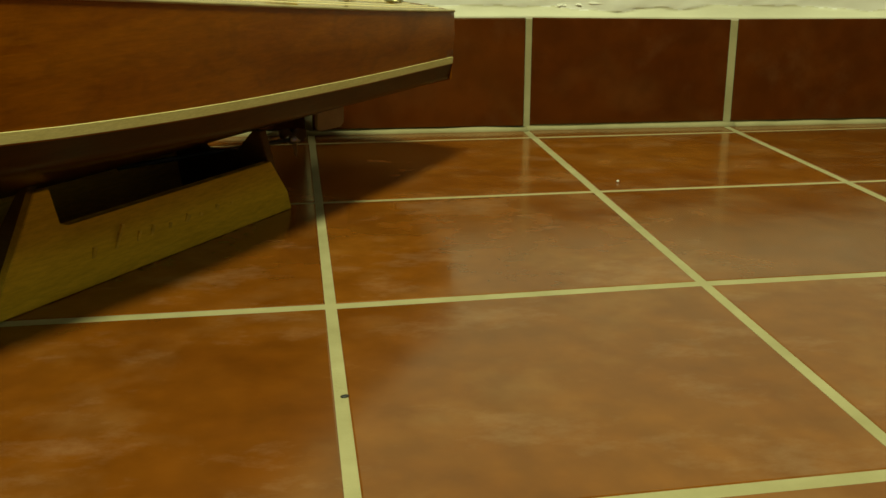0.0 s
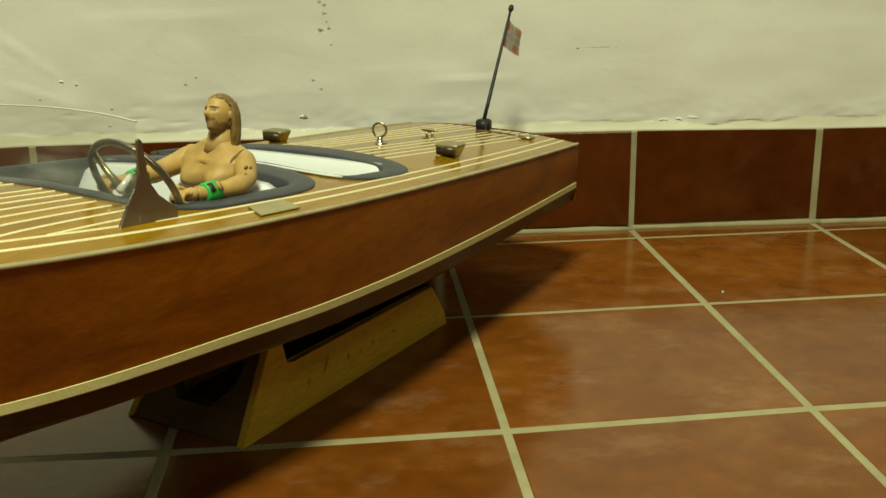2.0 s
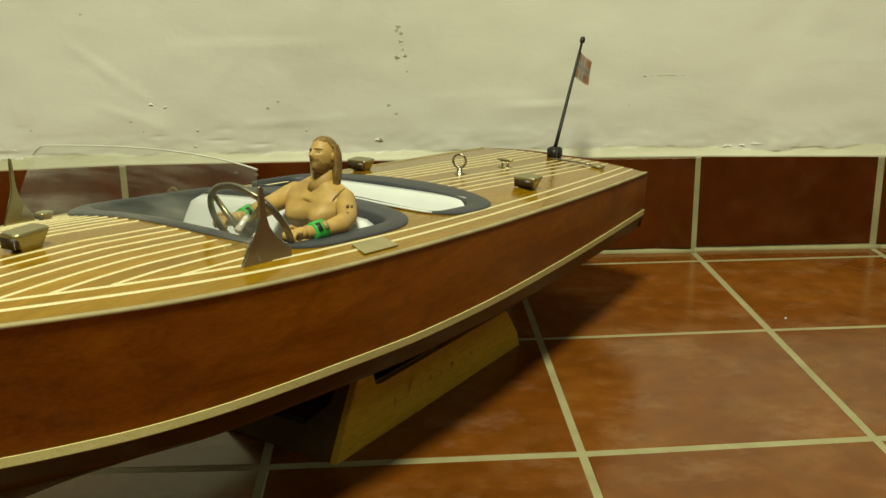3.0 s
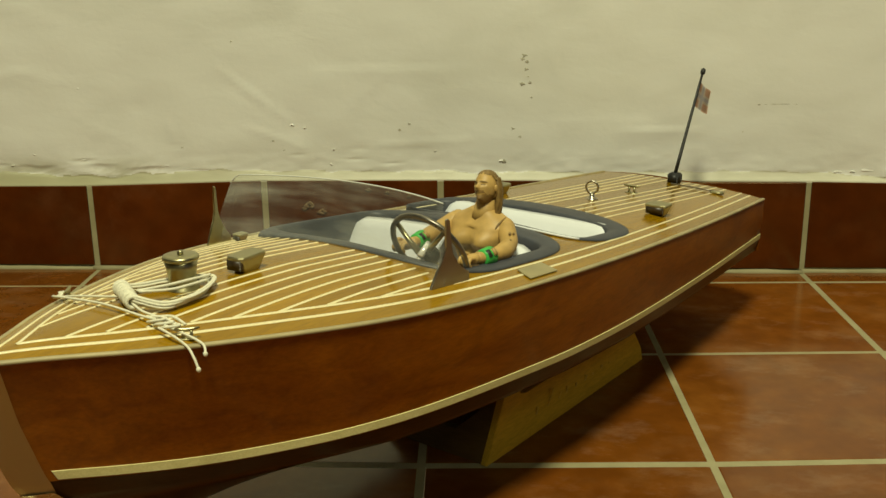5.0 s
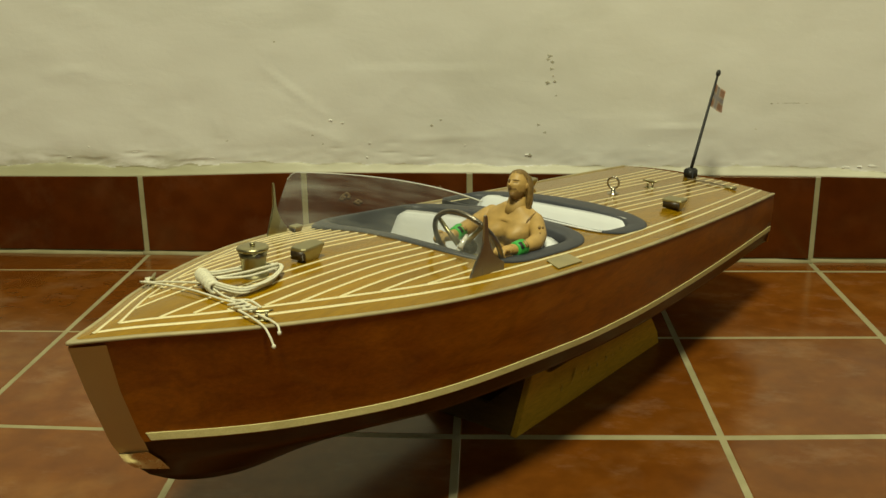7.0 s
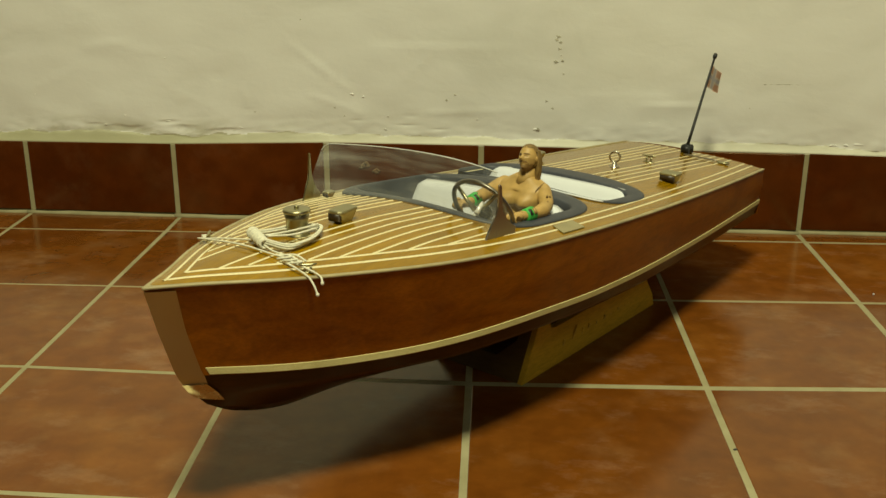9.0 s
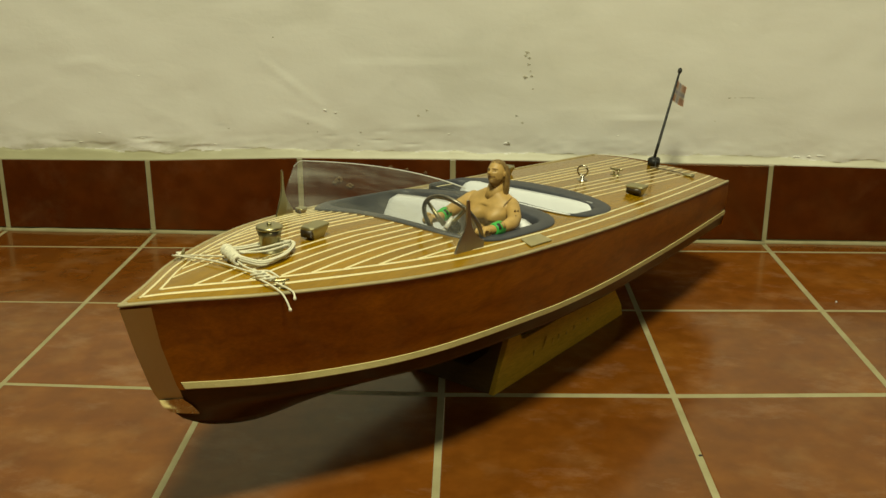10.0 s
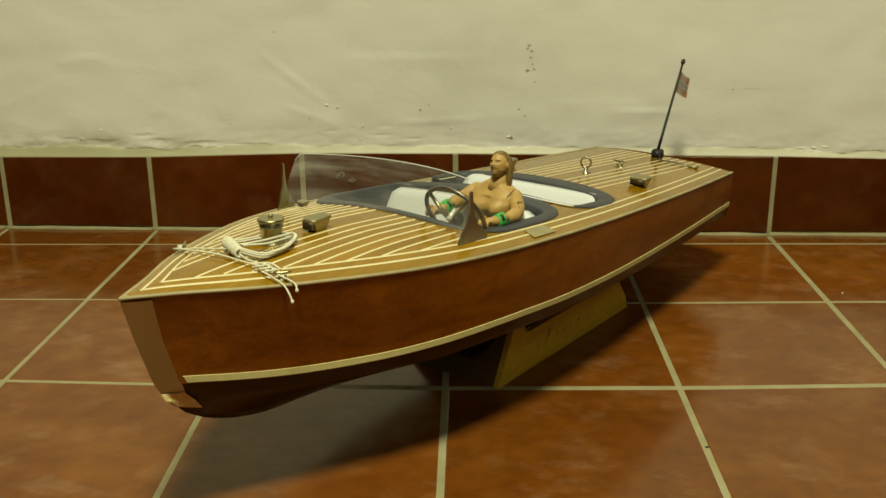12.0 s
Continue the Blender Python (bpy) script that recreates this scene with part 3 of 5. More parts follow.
def hull_line(which, u):
    """A point of one long line of the hull's port half: (s, o, z)."""
    s0 = STEM[which]
    s = s0 + (LOA - s0) * u
    w = half(s) * (1.0 if which == "sheer" else 1.0 - 0.96 * math.exp(-(s - s0) / 0.020))
    if which == "sheer":
        return s, w, sheer_z(s)
    top = band_z(s)
    if which == "upper":
        return s, w * (0.5 + 0.5 * tuck(s)) + 0.0012 * min(1, s / 0.2), 0.5 * sheer_z(s) + 0.5 * top
    if which == "band_top":
        return s, w * tuck(s), top
    if which == "band_low":
        return s, w * tuck(s) * 0.995, top - BAND
    if which == "turn":
        return s, w * tuck(s) * (0.80 + 0.16 * min(1, s / 0.2)), top - BAND - 0.0115
    return s, 0.0, keel_z(s)


def stations():
    return [(i / 70) ** 1.5 if i < 35 else (0.5 ** 1.5 + (1 - 0.5 ** 1.5) * (i - 35) / 35) for i in range(71)]


def hull_band(lines, lift=0.0, subdivide=3):
    """Rows across several hull lines for both sides."""
    for sign in (1, -1):
        rows = []
        for u in stations():
            row = []
            pts = [hull_line(n, u) for n in lines]
            for (a, b) in zip(pts, pts[1:]):
                for k in range(subdivide):
                    f = k / subdivide
                    row.append(tuple(a[i] + (b[i] - a[i]) * f for i in range(3)))
            row.append(pts[-1])
            top, low = row[0][2], row[-1][2]
            raised = far_lift(row[0][0]) if sign < 0 and lines[0] == "sheer" else 0.0
            rows.append([L(s, sign * (max(o, 0.0) + lift), z + raised * (z - low) / (top - low)) for s, o, z in row])
        yield rows


def build_hull():
    bm = bmesh.new()
    uv = bm.loops.layers.uv.new("grain")
    for rows in hull_band(("sheer", "upper", "band_top", "band_low")):
        add_grid(bm, rows)
    # transom, slightly rounded aft
    n = 12
    rows = []
    for f in np.linspace(-1, 1, 17):
        col = []
        for k in range(n + 1):
            v = k / n
            w = half(LOA)
            zt = deck_z(LOA, f * w)
            zb = keel_z(LOA) + (hull_line("turn", 1)[2] - keel_z(LOA)) * abs(f)
            wf = w * (1 - 0.02 * v) if v < 0.7 else w * (1 - 0.02 * v) * (0.995)
            col.append(L(LOA + 0.006 * (1 - f * f), f * wf, zt + (zb - zt) * v))
        rows.append(col)
    add_grid(bm, rows)
    bmesh.ops.remove_doubles(bm, verts=bm.verts, dist=0.0006)
    for f in bm.faces:
        for corner in f.loops:
            corner[uv].uv = (corner.vert.co.z * 2, corner.vert.co.x)
    part("hull", bm, MAHOGANY, BOAT, "glossy varnished mahogany hull sides")
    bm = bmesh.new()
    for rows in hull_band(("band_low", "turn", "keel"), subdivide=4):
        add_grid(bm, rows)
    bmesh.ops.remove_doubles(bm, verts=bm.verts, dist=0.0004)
    part("hull_bottom", bm, BOTTOM, BOAT, "varnished V-shaped bottom, coloured dark for its shade")
    for sign in (1, -1):
        bm = bmesh.new()
        rows = []
        for u in stations():
            s, o, z = hull_line("band_top", u)
            if s < 0.0335:
                continue
            s2, o2, z2 = hull_line("band_low", u)
            rows.append([L(s, sign * (o - 0.0005), z - 0.0003), L(s, sign * (o + 0.0006), z - 0.0006), L(s2, sign * (o2 + 0.0006), z2 + 0.0008), L(s2, sign * (o2 - 0.0005), z2 + 0.0005)])
        add_grid(bm, rows)
        part("waterline_strip", bm, STRIP, BOAT, "pale cream wooden strip along the hull", smooth=False)
        bm = bmesh.new()
        rows = []
        for u in stations():
            s, o, z = hull_line("sheer", u)
            z += far_lift(s) if sign < 0 else 0.0
            rows.append([L(s, sign * max(o - 0.0023, 0.0), z - 0.0010), L(s, sign * max(o - 0.0022, 0.0), z + 0.0010), L(s, sign * (o + 0.0003), z + 0.0010), L(s, sign * (o + 0.0009), z + 0.0002), L(s, sign * (o + 0.0008), z - 0.0009), L(s, sign * (o - 0.001), z - 0.0012)])
        add_grid(bm, rows)
        part("rub_rail", bm, RAIL, BOAT, "pale edge strip round the deck")


def build_stem_cap():
    """Small rounded cap where both rails meet over the stem."""
    bm = bmesh.new()
    rows = []
    for z, r in ((-0.0016, 0.6), (-0.0008, 1.0), (0.0006, 1.0), (0.0012, 0.7)):
        rows.append([L(0.0022 - 0.0036 * r * math.cos(t), 0.0019 * r * math.sin(t), sheer_z(0) + z) for t in [2 * math.pi * k / 14 for k in range(14)]])
    vs = add_grid(bm, rows, closed=True)
    bm.faces.new(vs[0])
    bm.faces.new(vs[-1])
    part("stem_cap", bm, RAIL, BOAT, "pale rounded tip of the rail")


def build_cutwater():
    """A polished foil plate wrapped round the stem."""
    bm = bmesh.new()
    names = ("sheer", "upper", "band_top", "band_low", "turn", "keel")
    for sign in (1, -1):
        rows = []
        for k in range(26):
            v = k / 25 * 4.35
            i = min(int(v), 4)
            f = v - i
            reach = 0.0156 if v < 3 else 0.0156 - 0.003 * (v - 3)
            row = []
            for q in range(7):
                pts = []
                for nme in (names[i], names[i + 1]):
                    u = reach * q / 6 / (LOA - STEM[nme])
                    pts.append(hull_line(nme, u))
                p = [a + (b - a) * f for a, b in zip(*pts)]
                row.append(L(p[0] - 0.0006, sign * (max(p[1], 0) * (1 if q else 0) + 0.0010 * min(1.0, q / 3)), p[2] - 0.0024 * (1 - k / 25)))
            rows.append(row)
        add_grid(bm, rows)
    cutwater = part("cutwater", bm, BRUSHED, BOAT, "polished metal foil plate on the stem")
    # the foil is folded over once more at the forefoot
    bm = bmesh.new()
    for sign in (1, -1):
        rows = []
        for k in range(9):
            v = 3.45 + 0.95 * k / 8
            i = min(int(v), 4)
            f = v - i
            row = []
            for q in range(7):
                pts = [hull_line(nme, (0.0136 + 0.005 * k / 8) * q / 6 / (LOA - STEM[nme])) for nme in (names[i], names[i + 1])]
                p = [a + (b - a) * f for a, b in zip(*pts)]
                row.append(L(p[0] - 0.0010, sign * (max(p[1], 0) * (1 if q else 0) + 0.0017 * min(1.0, q / 2)), p[2] - 0.0006))
            rows.append(row)
        add_grid(bm, rows)
    part("foil_tip", bm, CHROME, cutwater, "bright folded tip of the foil")


# deck lines
KING, PLANK, OUTER, INNER = 0.0112, 0.0095, 0.0138, 0.0228


def margin(s):
    """Breadth of the outer margin plank, which narrows towards the stem."""
    u = min(max(s / 0.17, 0.0), 1.0)
    return OUTER * (0.73 + 0.27 * u * u * (3 - 2 * u))


def inner_line(s):
    return half(s) - margin(s) - (INNER - OUTER)


def outer_line(s):
    return half(s) - margin(s)


def super_oval(s0, s1, w, power, n=72, front_bulge=0.0, shift=0.0):
    """Outline of a cockpit: rounded box between two stations."""
    c, a = (s0 + s1) / 2, (s1 - s0) / 2
    out = []
    for k in range(n):
        t = 2 * math.pi * k / n
        x = math.copysign(abs(math.cos(t)) ** (2 / power), math.cos(t))
        y = math.copysign(abs(math.sin(t)) ** (2 / power), math.sin(t))
        s = c + a * x
        if x < 0:
            s += front_bulge * y * y * -x
        out.append((s, w * y + shift))
    return out


def swept(outline):
    """Carries the wall-side fore corner of the dash forward along the screen's foot."""
    out = []
    for s, o in outline:
        k = max(0.0, (-0.030 - o) / 0.058) * min(1.0, max(0.0, (0.34 - s) / 0.06))
        out.append((s - 0.023 * k ** 1.5, o - 0.0065 * k))
    return out


COCKPIT_1 = dict(outer=swept(super_oval(0.2535, 0.4065, 0.0880, 4.0, front_bulge=0.008)), inner=super_oval(0.264, 0.380, 0.0810, 8.0, front_bulge=0.006, shift=-0.0045))
COCKPIT_2 = dict(outer=super_oval(0.4035, 0.5065, 0.0912, 3.1, shift=-0.0037), inner=super_oval(0.4105, 0.4765, 0.0830, 5.0, shift=-0.0068))


def opening_o(s):
    """Half breadth of the openings at a station; none: 0."""
    best = 0.0
    for ck in (COCKPIT_1, COCKPIT_2):
        i, o = ck["inner"], ck["outer"]
        mid = [((a[0] + b[0]) / 2, (a[1] + b[1]) / 2) for a, b in zip(i, o)]
        for (sa, oa), (sb, ob) in zip(mid, mid[1:] + mid[:1]):
            if oa >= 0 and ob >= 0 and min(sa, sb) <= s <= max(sa, sb) and abs(sa - sb) > 1e-9:
                best = max(best, oa + (ob - oa) * (s - sa) / (sb - sa))
    return best


def plank_strip(lo, hi, s0, s1, n=60):
    """One plank between two lines o = lo(s), o = hi(s)."""
    bm = bmesh.new()
    rows = []
    for k in range(n + 1):
        s = s0 + (s1 - s0) * k / n
        a, b = lo(s), hi(s)
        if b - a < 0.0002:
            if rows:
                rows.append([on_deck(s, a + (b - a) * j / 4) for j in range(5)])
                break
            continue
        rows.append([on_deck(s, a + (b - a) * j / 4) for j in range(5)])
    if len(rows) > 1:
        add_grid(bm, rows)
    return bm


def build_deck():
    deck = new("deck")
    deck.parent = BOAT
    tagged(deck, "honey-coloured planked deck with pale inlaid lines")

    def plank(lo, hi, s0, s1, n=60):
        bm = plank_strip(lo, hi, s0, s1, n)
        if len(bm.verts):
            part("deck_plank", bm, TEAK, deck)
        else:
            bm.free()

    def inlay(line, s0, s1, width=0.0014, n=70):
        bm = bmesh.new()
        rows = []
        for k in range(n + 1):
            s = s0 + (s1 - s0) * k / n
            o = line(s)
            if o is None:
                continue
            o2 = line(min(s + 0.001, s1)) or o
            slope = math.sqrt(1 + min(((o2 - o) / 0.001) ** 2, 4.0)) if s + 0.001 < s1 else 1.0
            w = width / 2 * slope
            rows.append([on_deck(s, o - w, -0.0003), on_deck(s, o - w, 0.00035), on_deck(s, o + w, 0.00035), on_deck(s, o + w, -0.0003)])
        if len(rows) > 1:
            add_grid(bm, rows)
            part("inlay_strip", bm, MAPLE, deck)
        else:
            bm.free()

    fore, aft0 = 0.262, 0.4935
    cut = [KING + i * PLANK for i in range(9)] + [0.2]
    for sign in (1, -1):
        # margin planks
        if sign > 0:
            plank(lambda s: max(outer_line(s), 0.0), half, 0.0, LOA, 120)
            plank(lambda s: max(inner_line(s), 0.0), lambda s: max(outer_line(s), 0.0), 0.006, LOA, 120)
        else:
            plank(lambda s: -half(s), lambda s: -max(outer_line(s), 0.0), 0.0, LOA, 120)
            plank(lambda s: -max(outer_line(s), 0.0), lambda s: -max(inner_line(s), 0.0), 0.006, LOA, 120)
        # on the wall side the pale lines stop beside the cockpits
        inlay(lambda s: sign * max(outer_line(s), 0.0) if outer_line(s) > -0.0012 else None, 0.012, LOA - 0.001 if sign > 0 else 0.40, 0.0018, 160)
        inlay(lambda s: sign * max(inner_line(s), 0.0) if inner_line(s) > -0.0012 else None, 0.022, LOA - 0.001 if sign > 0 else 0.46, 0.0016, 160)
        for i, c in enumerate(cut[:-1]):
            a, b = c, cut[i + 1]
            if sign > 0:
                plank(lambda s: min(a, max(inner_line(s), 0)), lambda s: min(b, max(inner_line(s), 0)), 0.015, fore)
            else:
                plank(lambda s: -min(b, max(inner_line(s), 0)), lambda s: -min(a, max(inner_line(s), 0)), 0.015, fore)
            inlay(lambda s: sign * a if a < inner_line(s) - 0.0004 else None, 0.03, 0.2515 + 0.006 * (a / 0.086) ** 2)
            if i < 5:
                top = b if i < 4 else 0.2
                if sign > 0:
                    plank(lambda s: min(a, inner_line(s)), lambda s: min(top, inner_line(s)), aft0, LOA)
                else:
                    plank(lambda s: -min(top, inner_line(s)), lambda s: -min(a, inner_line(s)), aft0, LOA)
                inlay(lambda s: sign * a, 0.5055 - 0.012 * (a / 0.06) ** 2, LOA - 0.001)
        # side deck beside the cockpits
        if sign > 0:
            plank(lambda s: min(opening_o(s), inner_line(s)), inner_line, fore - 0.001, aft0 + 0.001, 90)
        else:
            plank(lambda s: -inner_line(s), lambda s: -min(opening_o(s) + 0.0075, inner_line(s)), fore - 0.001, aft0 + 0.001, 90)
    plank(lambda s: -min(KING, max(inner_line(s), 0)), lambda s: min(KING, max(inner_line(s), 0)), 0.015, fore)
    plank(lambda s: -KING, lambda s: KING, aft0, LOA)
    return deck


def build_cockpit(ck, lip, lining, label):
    """Padded vinyl coaming and the tub below it."""
    o, i = ck["outer"], ck["inner"]
    bm = bmesh.new()
    rows = []
    for f, lift in ((0.0, 0.0002), (0.0, 0.0012), (0.12, 0.0024), (0.5, 0.0034), (0.88, 0.0026), (1.0, 0.0008), (1.0, -0.016)):
        row = []
        for a, b in zip(o, i):
            proud = lip * float(np.interp(a[1], (-0.088, -0.045), (1.3, 0.55)))
            row.append(on_deck(a[0] + (b[0] - a[0]) * f, a[1] + (b[1] - a[1]) * f, lift * proud))
        rows.append(row)
    add_grid(bm, rows, closed=True)
    part("coaming", bm, RUBBER, BOAT, "dark grey padded vinyl coaming")
    bm = bmesh.new()
    rows = [[on_deck(s, w, -0.010) for s, w in i], [L(s, w * 0.98, 0.092) for s, w in i]]
    vs = add_grid(bm, rows, closed=True)
    bm.faces.new(vs[-1])
    part("cockpit_lining", bm, lining, BOAT, label, smooth=False)


def build_seat(s_top, o_far, o_near, drop, slope, straight):
    """Bench: a reclined upholstered backrest across the boat and a cushion in front of it."""
    seat = new("bench_seat")
    seat.parent = BOAT
    tagged(seat, "white vinyl bench seat")
    bm = bmesh.new()
    n, m = 30, 10
    level = deck_z(s_top, o_near)
    for back in (0.0, 0.006):
        rows = []
        for j in range(m + 1):
            v = j / m
            row = []
            for k in range(n + 1):
                f = k / n
                o = o_far + (o_near - o_far) * f
                end = min(f, 1 - f) * abs(o_near - o_far)
                round_off = 0.0080 * max(0.0, 1 - end / 0.012) ** 2
                puff = 0.0010 * (1 - (2 * f - 1) ** 8) * math.sin(math.pi * min(1.0, v * 1.6 + 0.15))
                z1 = deck_z(s_top, o) * (1 - straight) + level * straight - drop - round_off * (1 - v)
                z = z1 + (0.112 - z1) * v
                row.append(L(s_top - slope * (z1 - z) + back - puff * (1 if back == 0 else 0), o, z + back * 0.25))
            rows.append(row)
        if back == 0.0:
            front = add_grid(bm, rows)
        else:
            rear = add_grid(bm, rows)
    rim_a = front[0] + [r[-1] for r in front[1:]] + front[-1][-2::-1] + [r[0] for r in front[-2:0:-1]]
    rim_b = rear[0] + [r[-1] for r in rear[1:]] + rear[-1][-2::-1] + [r[0] for r in rear[-2:0:-1]]
    for i in range(len(rim_a)):
        j = (i + 1) % len(rim_a)
        bm.faces.new((rim_a[i], rim_a[j], rim_b[j], rim_b[i]))
    part("backrest", bm, WHITE_SEAT, seat)
    bm = bmesh.new()
    w = min(-o_far, o_near) * 0.95
    low = s_top - slope * 0.04
    add_box(bm, (low - 0.045, -w, 0.095), (low - 0.002, w, 0.118), 0.006)
    part("cushion", bm, WHITE_SEAT, seat)


build_hull()
build_stem_cap()
build_cutwater()
build_deck()
build_cockpit(COCKPIT_1, 1.15, RUBBER, "dark cockpit lining")
build_cockpit(COCKPIT_2, 1.0, WHITE_SEAT, "white cockpit lining")
build_seat(0.3585, -0.0900, 0.0760, 0.0010, 0.60, 0.35)
build_seat(0.4720, -0.0870, 0.0755, -0.0012, 0.75, 0.85)


def mark_faces(bm, since, index):
    for f in list(bm.faces)[since:]:
        f.material_index = index


def add_ball(bm, centre, radii, turn=(0, 0, 0), n=16, power=1.0):
    """An ellipsoid, turned by degrees."""
    m = Matrix.Translation(centre) @ pose(0, 0, 0, *turn)
    rows = []
    for i in range(1, n):
        a = math.pi * i / n
        rows.append([m @ Vector((radii[0] * math.sin(a) * math.cos(2 * math.pi * k / (2 * n)), radii[1] * math.sin(a) * math.sin(2 * math.pi * k / (2 * n)), radii[2] * math.cos(a))) for k in range(2 * n)])
    vs = add_grid(bm, rows, closed=True)
    bm.faces.new(vs[0])
    bm.faces.new(vs[-1])


def add_prism(bm, outline, offset):
    """A plate: an outline of points carried along offset."""
    a = [bm.verts.new(p) for p in outline]
    b = [bm.verts.new(Vector(p) + Vector(offset)) for p in outline]
    bm.faces.new(a)
    bm.faces.new(b[::-1])
    n = len(a)
    for i in range(n):
        bm.faces.new((a[i], a[(i + 1) % n], b[(i + 1) % n], b[i]))


def soft_edges(bm, width=0.0006, segments=2):
    bmesh.ops.bevel(bm, geom=list(bm.edges), offset=width, segments=segments, affect="EDGES")


# ---- windscreen ----
def screen_point(o, v):
    q = (o / 0.09) ** 2
    q0 = q * (1.0 + 1.6 * min(1.0, -o / 0.09) if o < 0 else 1.0)
    s0, s1 = 0.2530 - 0.008 * q0, 0.2705 - 0.017 * q
    z0 = deck_z(s0, o) + 0.0005
    corner = max(0.0, 1 - (o + 0.0995) / 0.008) if o < 0 else 0.0
    z1 = 0.2178 - 0.0015 * q + 0.0012 * o / 0.09 - 0.0055 * corner ** 2.2
    return s0 + (s1 - s0) * v, z0 + (z1 - z0) * v


def build_windscreen():
    screen = new("windscreen")
    screen.parent = BOAT
    tagged(screen, "clear curved acrylic windscreen between two metal brackets")
    bm = bmesh.new()
    rows_a = []
    for j in range(9):
        v = j / 8
        ra = []
        for i in range(61):
            o = -0.0995 + (0.188 - 0.0105 * v) * i / 60
            s, z = screen_point(o, v)
            ra.append(L(s, o, z))
        rows_a.append(ra)
    add_grid(bm, rows_a)
    pane = part("pane", bm, GLASS, screen)
    pane.visible_shadow = False
    bm = bmesh.new()
    rows = []
    for i in range(61):
        o = -0.0995 + 0.1775 * i / 60
        s, z = screen_point(o, 1.0)
        rows.append([L(s - 0.0001, o, z - 0.0002), L(s - 0.0001, o, z + 0.0004), L(s + 0.0011, o, z + 0.0004), L(s + 0.0011, o, z - 0.0002)])
    add_grid(bm, rows, closed=True)
    part("polished_edge", bm, EDGE, screen, "bright cut edge of the acrylic")
    shape = [(0.0, -0.001), (0.0355, -0.001), (0.0358, 0.0048), (0.0310, 0.0068), (0.0245, 0.0120), (0.0205, 0.0180), (0.0192, 0.0225), (0.0182, 0.0385), (0.0168, 0.0400), (0.0152, 0.0395), (0.0148, 0.0225), (0.0122, 0.0165), (0.0064, 0.0088)]
    for o, s0 in ((0.0848, 0.2338), (-0.0920, 0.2200)):
        bm = bmesh.new()
        base = deck_z(s0 + 0.018, o)
        tilt = 1 if o > 0 else -1
        thin = 1.0 if o > 0 else 0.62
        add_prism(bm, [L(s0 + a * thin, o + tilt * (0.002 * a / 0.036), base + b - 0.05 * (a - 0.018)) for a, b in shape], (0, -0.0016 * tilt, 0))
        soft_edges(bm, 0.0003, 1)
        part("bracket", bm, STEEL if o > 0 else TARNISH, screen, "dull metal bracket", smooth=False)


# ---- steering wheel ----
def build_wheel():
    wheel = new("steering_wheel")
    wheel.parent = BOAT
    tagged(wheel, "dark metal steering wheel with spokes")
    c = L(0.2785, 0.0505, 0.1800)
    nrm = Vector((0.89, 0.0, 0.45)).normalized()
    e1 = Vector((0, 1, 0))
    e2 = nrm.cross(e1).normalized()
    R = 0.0275
    bm = bmesh.new()
    add_tube(bm, [c + R * (math.cos(a) * e1 + math.sin(a) * e2) for a in [2 * math.pi * k / 40 for k in range(40)]], 0.0019, 10, closed=True)
    part("rim", bm, GUNMETAL, wheel)
    for k in range(4):
        a = math.pi / 4 + k * math.pi / 2
        d = math.cos(a) * e1 + math.sin(a) * e2
        bm = bmesh.new()
        add_tube(bm, [c - 0.006 * nrm + d * 0.004, c - 0.004 * nrm + d * 0.014, c + d * (R - 0.001)], 0.0014, 8, taper=[0.0024, 0.0017, 0.0015])
        part("spoke", bm, TARNISH, wheel)
    bm = bmesh.new()
    add_lathe(bm, [(0.003, -0.005), (0.0060, -0.0042), (0.0066, 0.001), (0.0055, 0.0035), (0.002, 0.0046)], c - 0.0035 * nrm + Vector((0, -0.003, 0)), nrm, 20)
    part("hub", bm, BLACK, wheel)
    bm = bmesh.new()
    p = c - 0.009 * nrm
    add_tube(bm, [p, p - 0.030 * nrm], 0.0030, 12)
    # Near-white and barely metallic: the chrome's shine is put into the colour.
    part("column", bm, plain("chrome_shine", (0.86, 0.85, 0.80), 0.22, metal=0.25, vary=0.05), wheel, "chrome steering column, pale for its shine")
    bm = bmesh.new()
    add_tube(bm, [L(0.2722, 0.0550, 0.1875), L(0.2680, 0.0552, 0.1842), L(0.2632, 0.0555, 0.1806)], 0.0017, 10, taper=[0.0014, 0.0018, 0.0022])
    part("throttle_lever", bm, bpy.data.materials["chrome_shine"], wheel, "chrome lever, pale for its shine")


# ---- deck fittings ----
def build_bollard():
    bollard = new("bollard")
    bollard.parent = BOAT
    s, o = 0.1255, 0.0025
    b = on_deck(s, o)
    bm = bmesh.new()
    add_lathe(bm, [(0.0090, -0.0004), (0.0090, 0.0006), (0.0074, 0.0016), (0.0074, 0.006), (0.0080, 0.0115), (0.0091, 0.0164)], b, n=28)
    part("drum", bm, TARNISH, bollard)
    bm = bmesh.new()
    add_lathe(bm, [(0.0088, 0.0160), (0.0096, 0.0166), (0.0097, 0.0178), (0.0092, 0.0186), (0.0080, 0.0190), (0.0022, 0.0191)], b, n=28)
    part("cap", bm, TARNISH, bollard)
    bm = bmesh.new()
    add_lathe(bm, [(0.0012, 0.0186), (0.0017, 0.0196), (0.0017, 0.0206), (0.0010, 0.0211)], b, n=12)
    part("knob", bm, TARNISH, bollard)
    tagged(bollard, "tarnished chrome mooring bollard with flat cap")


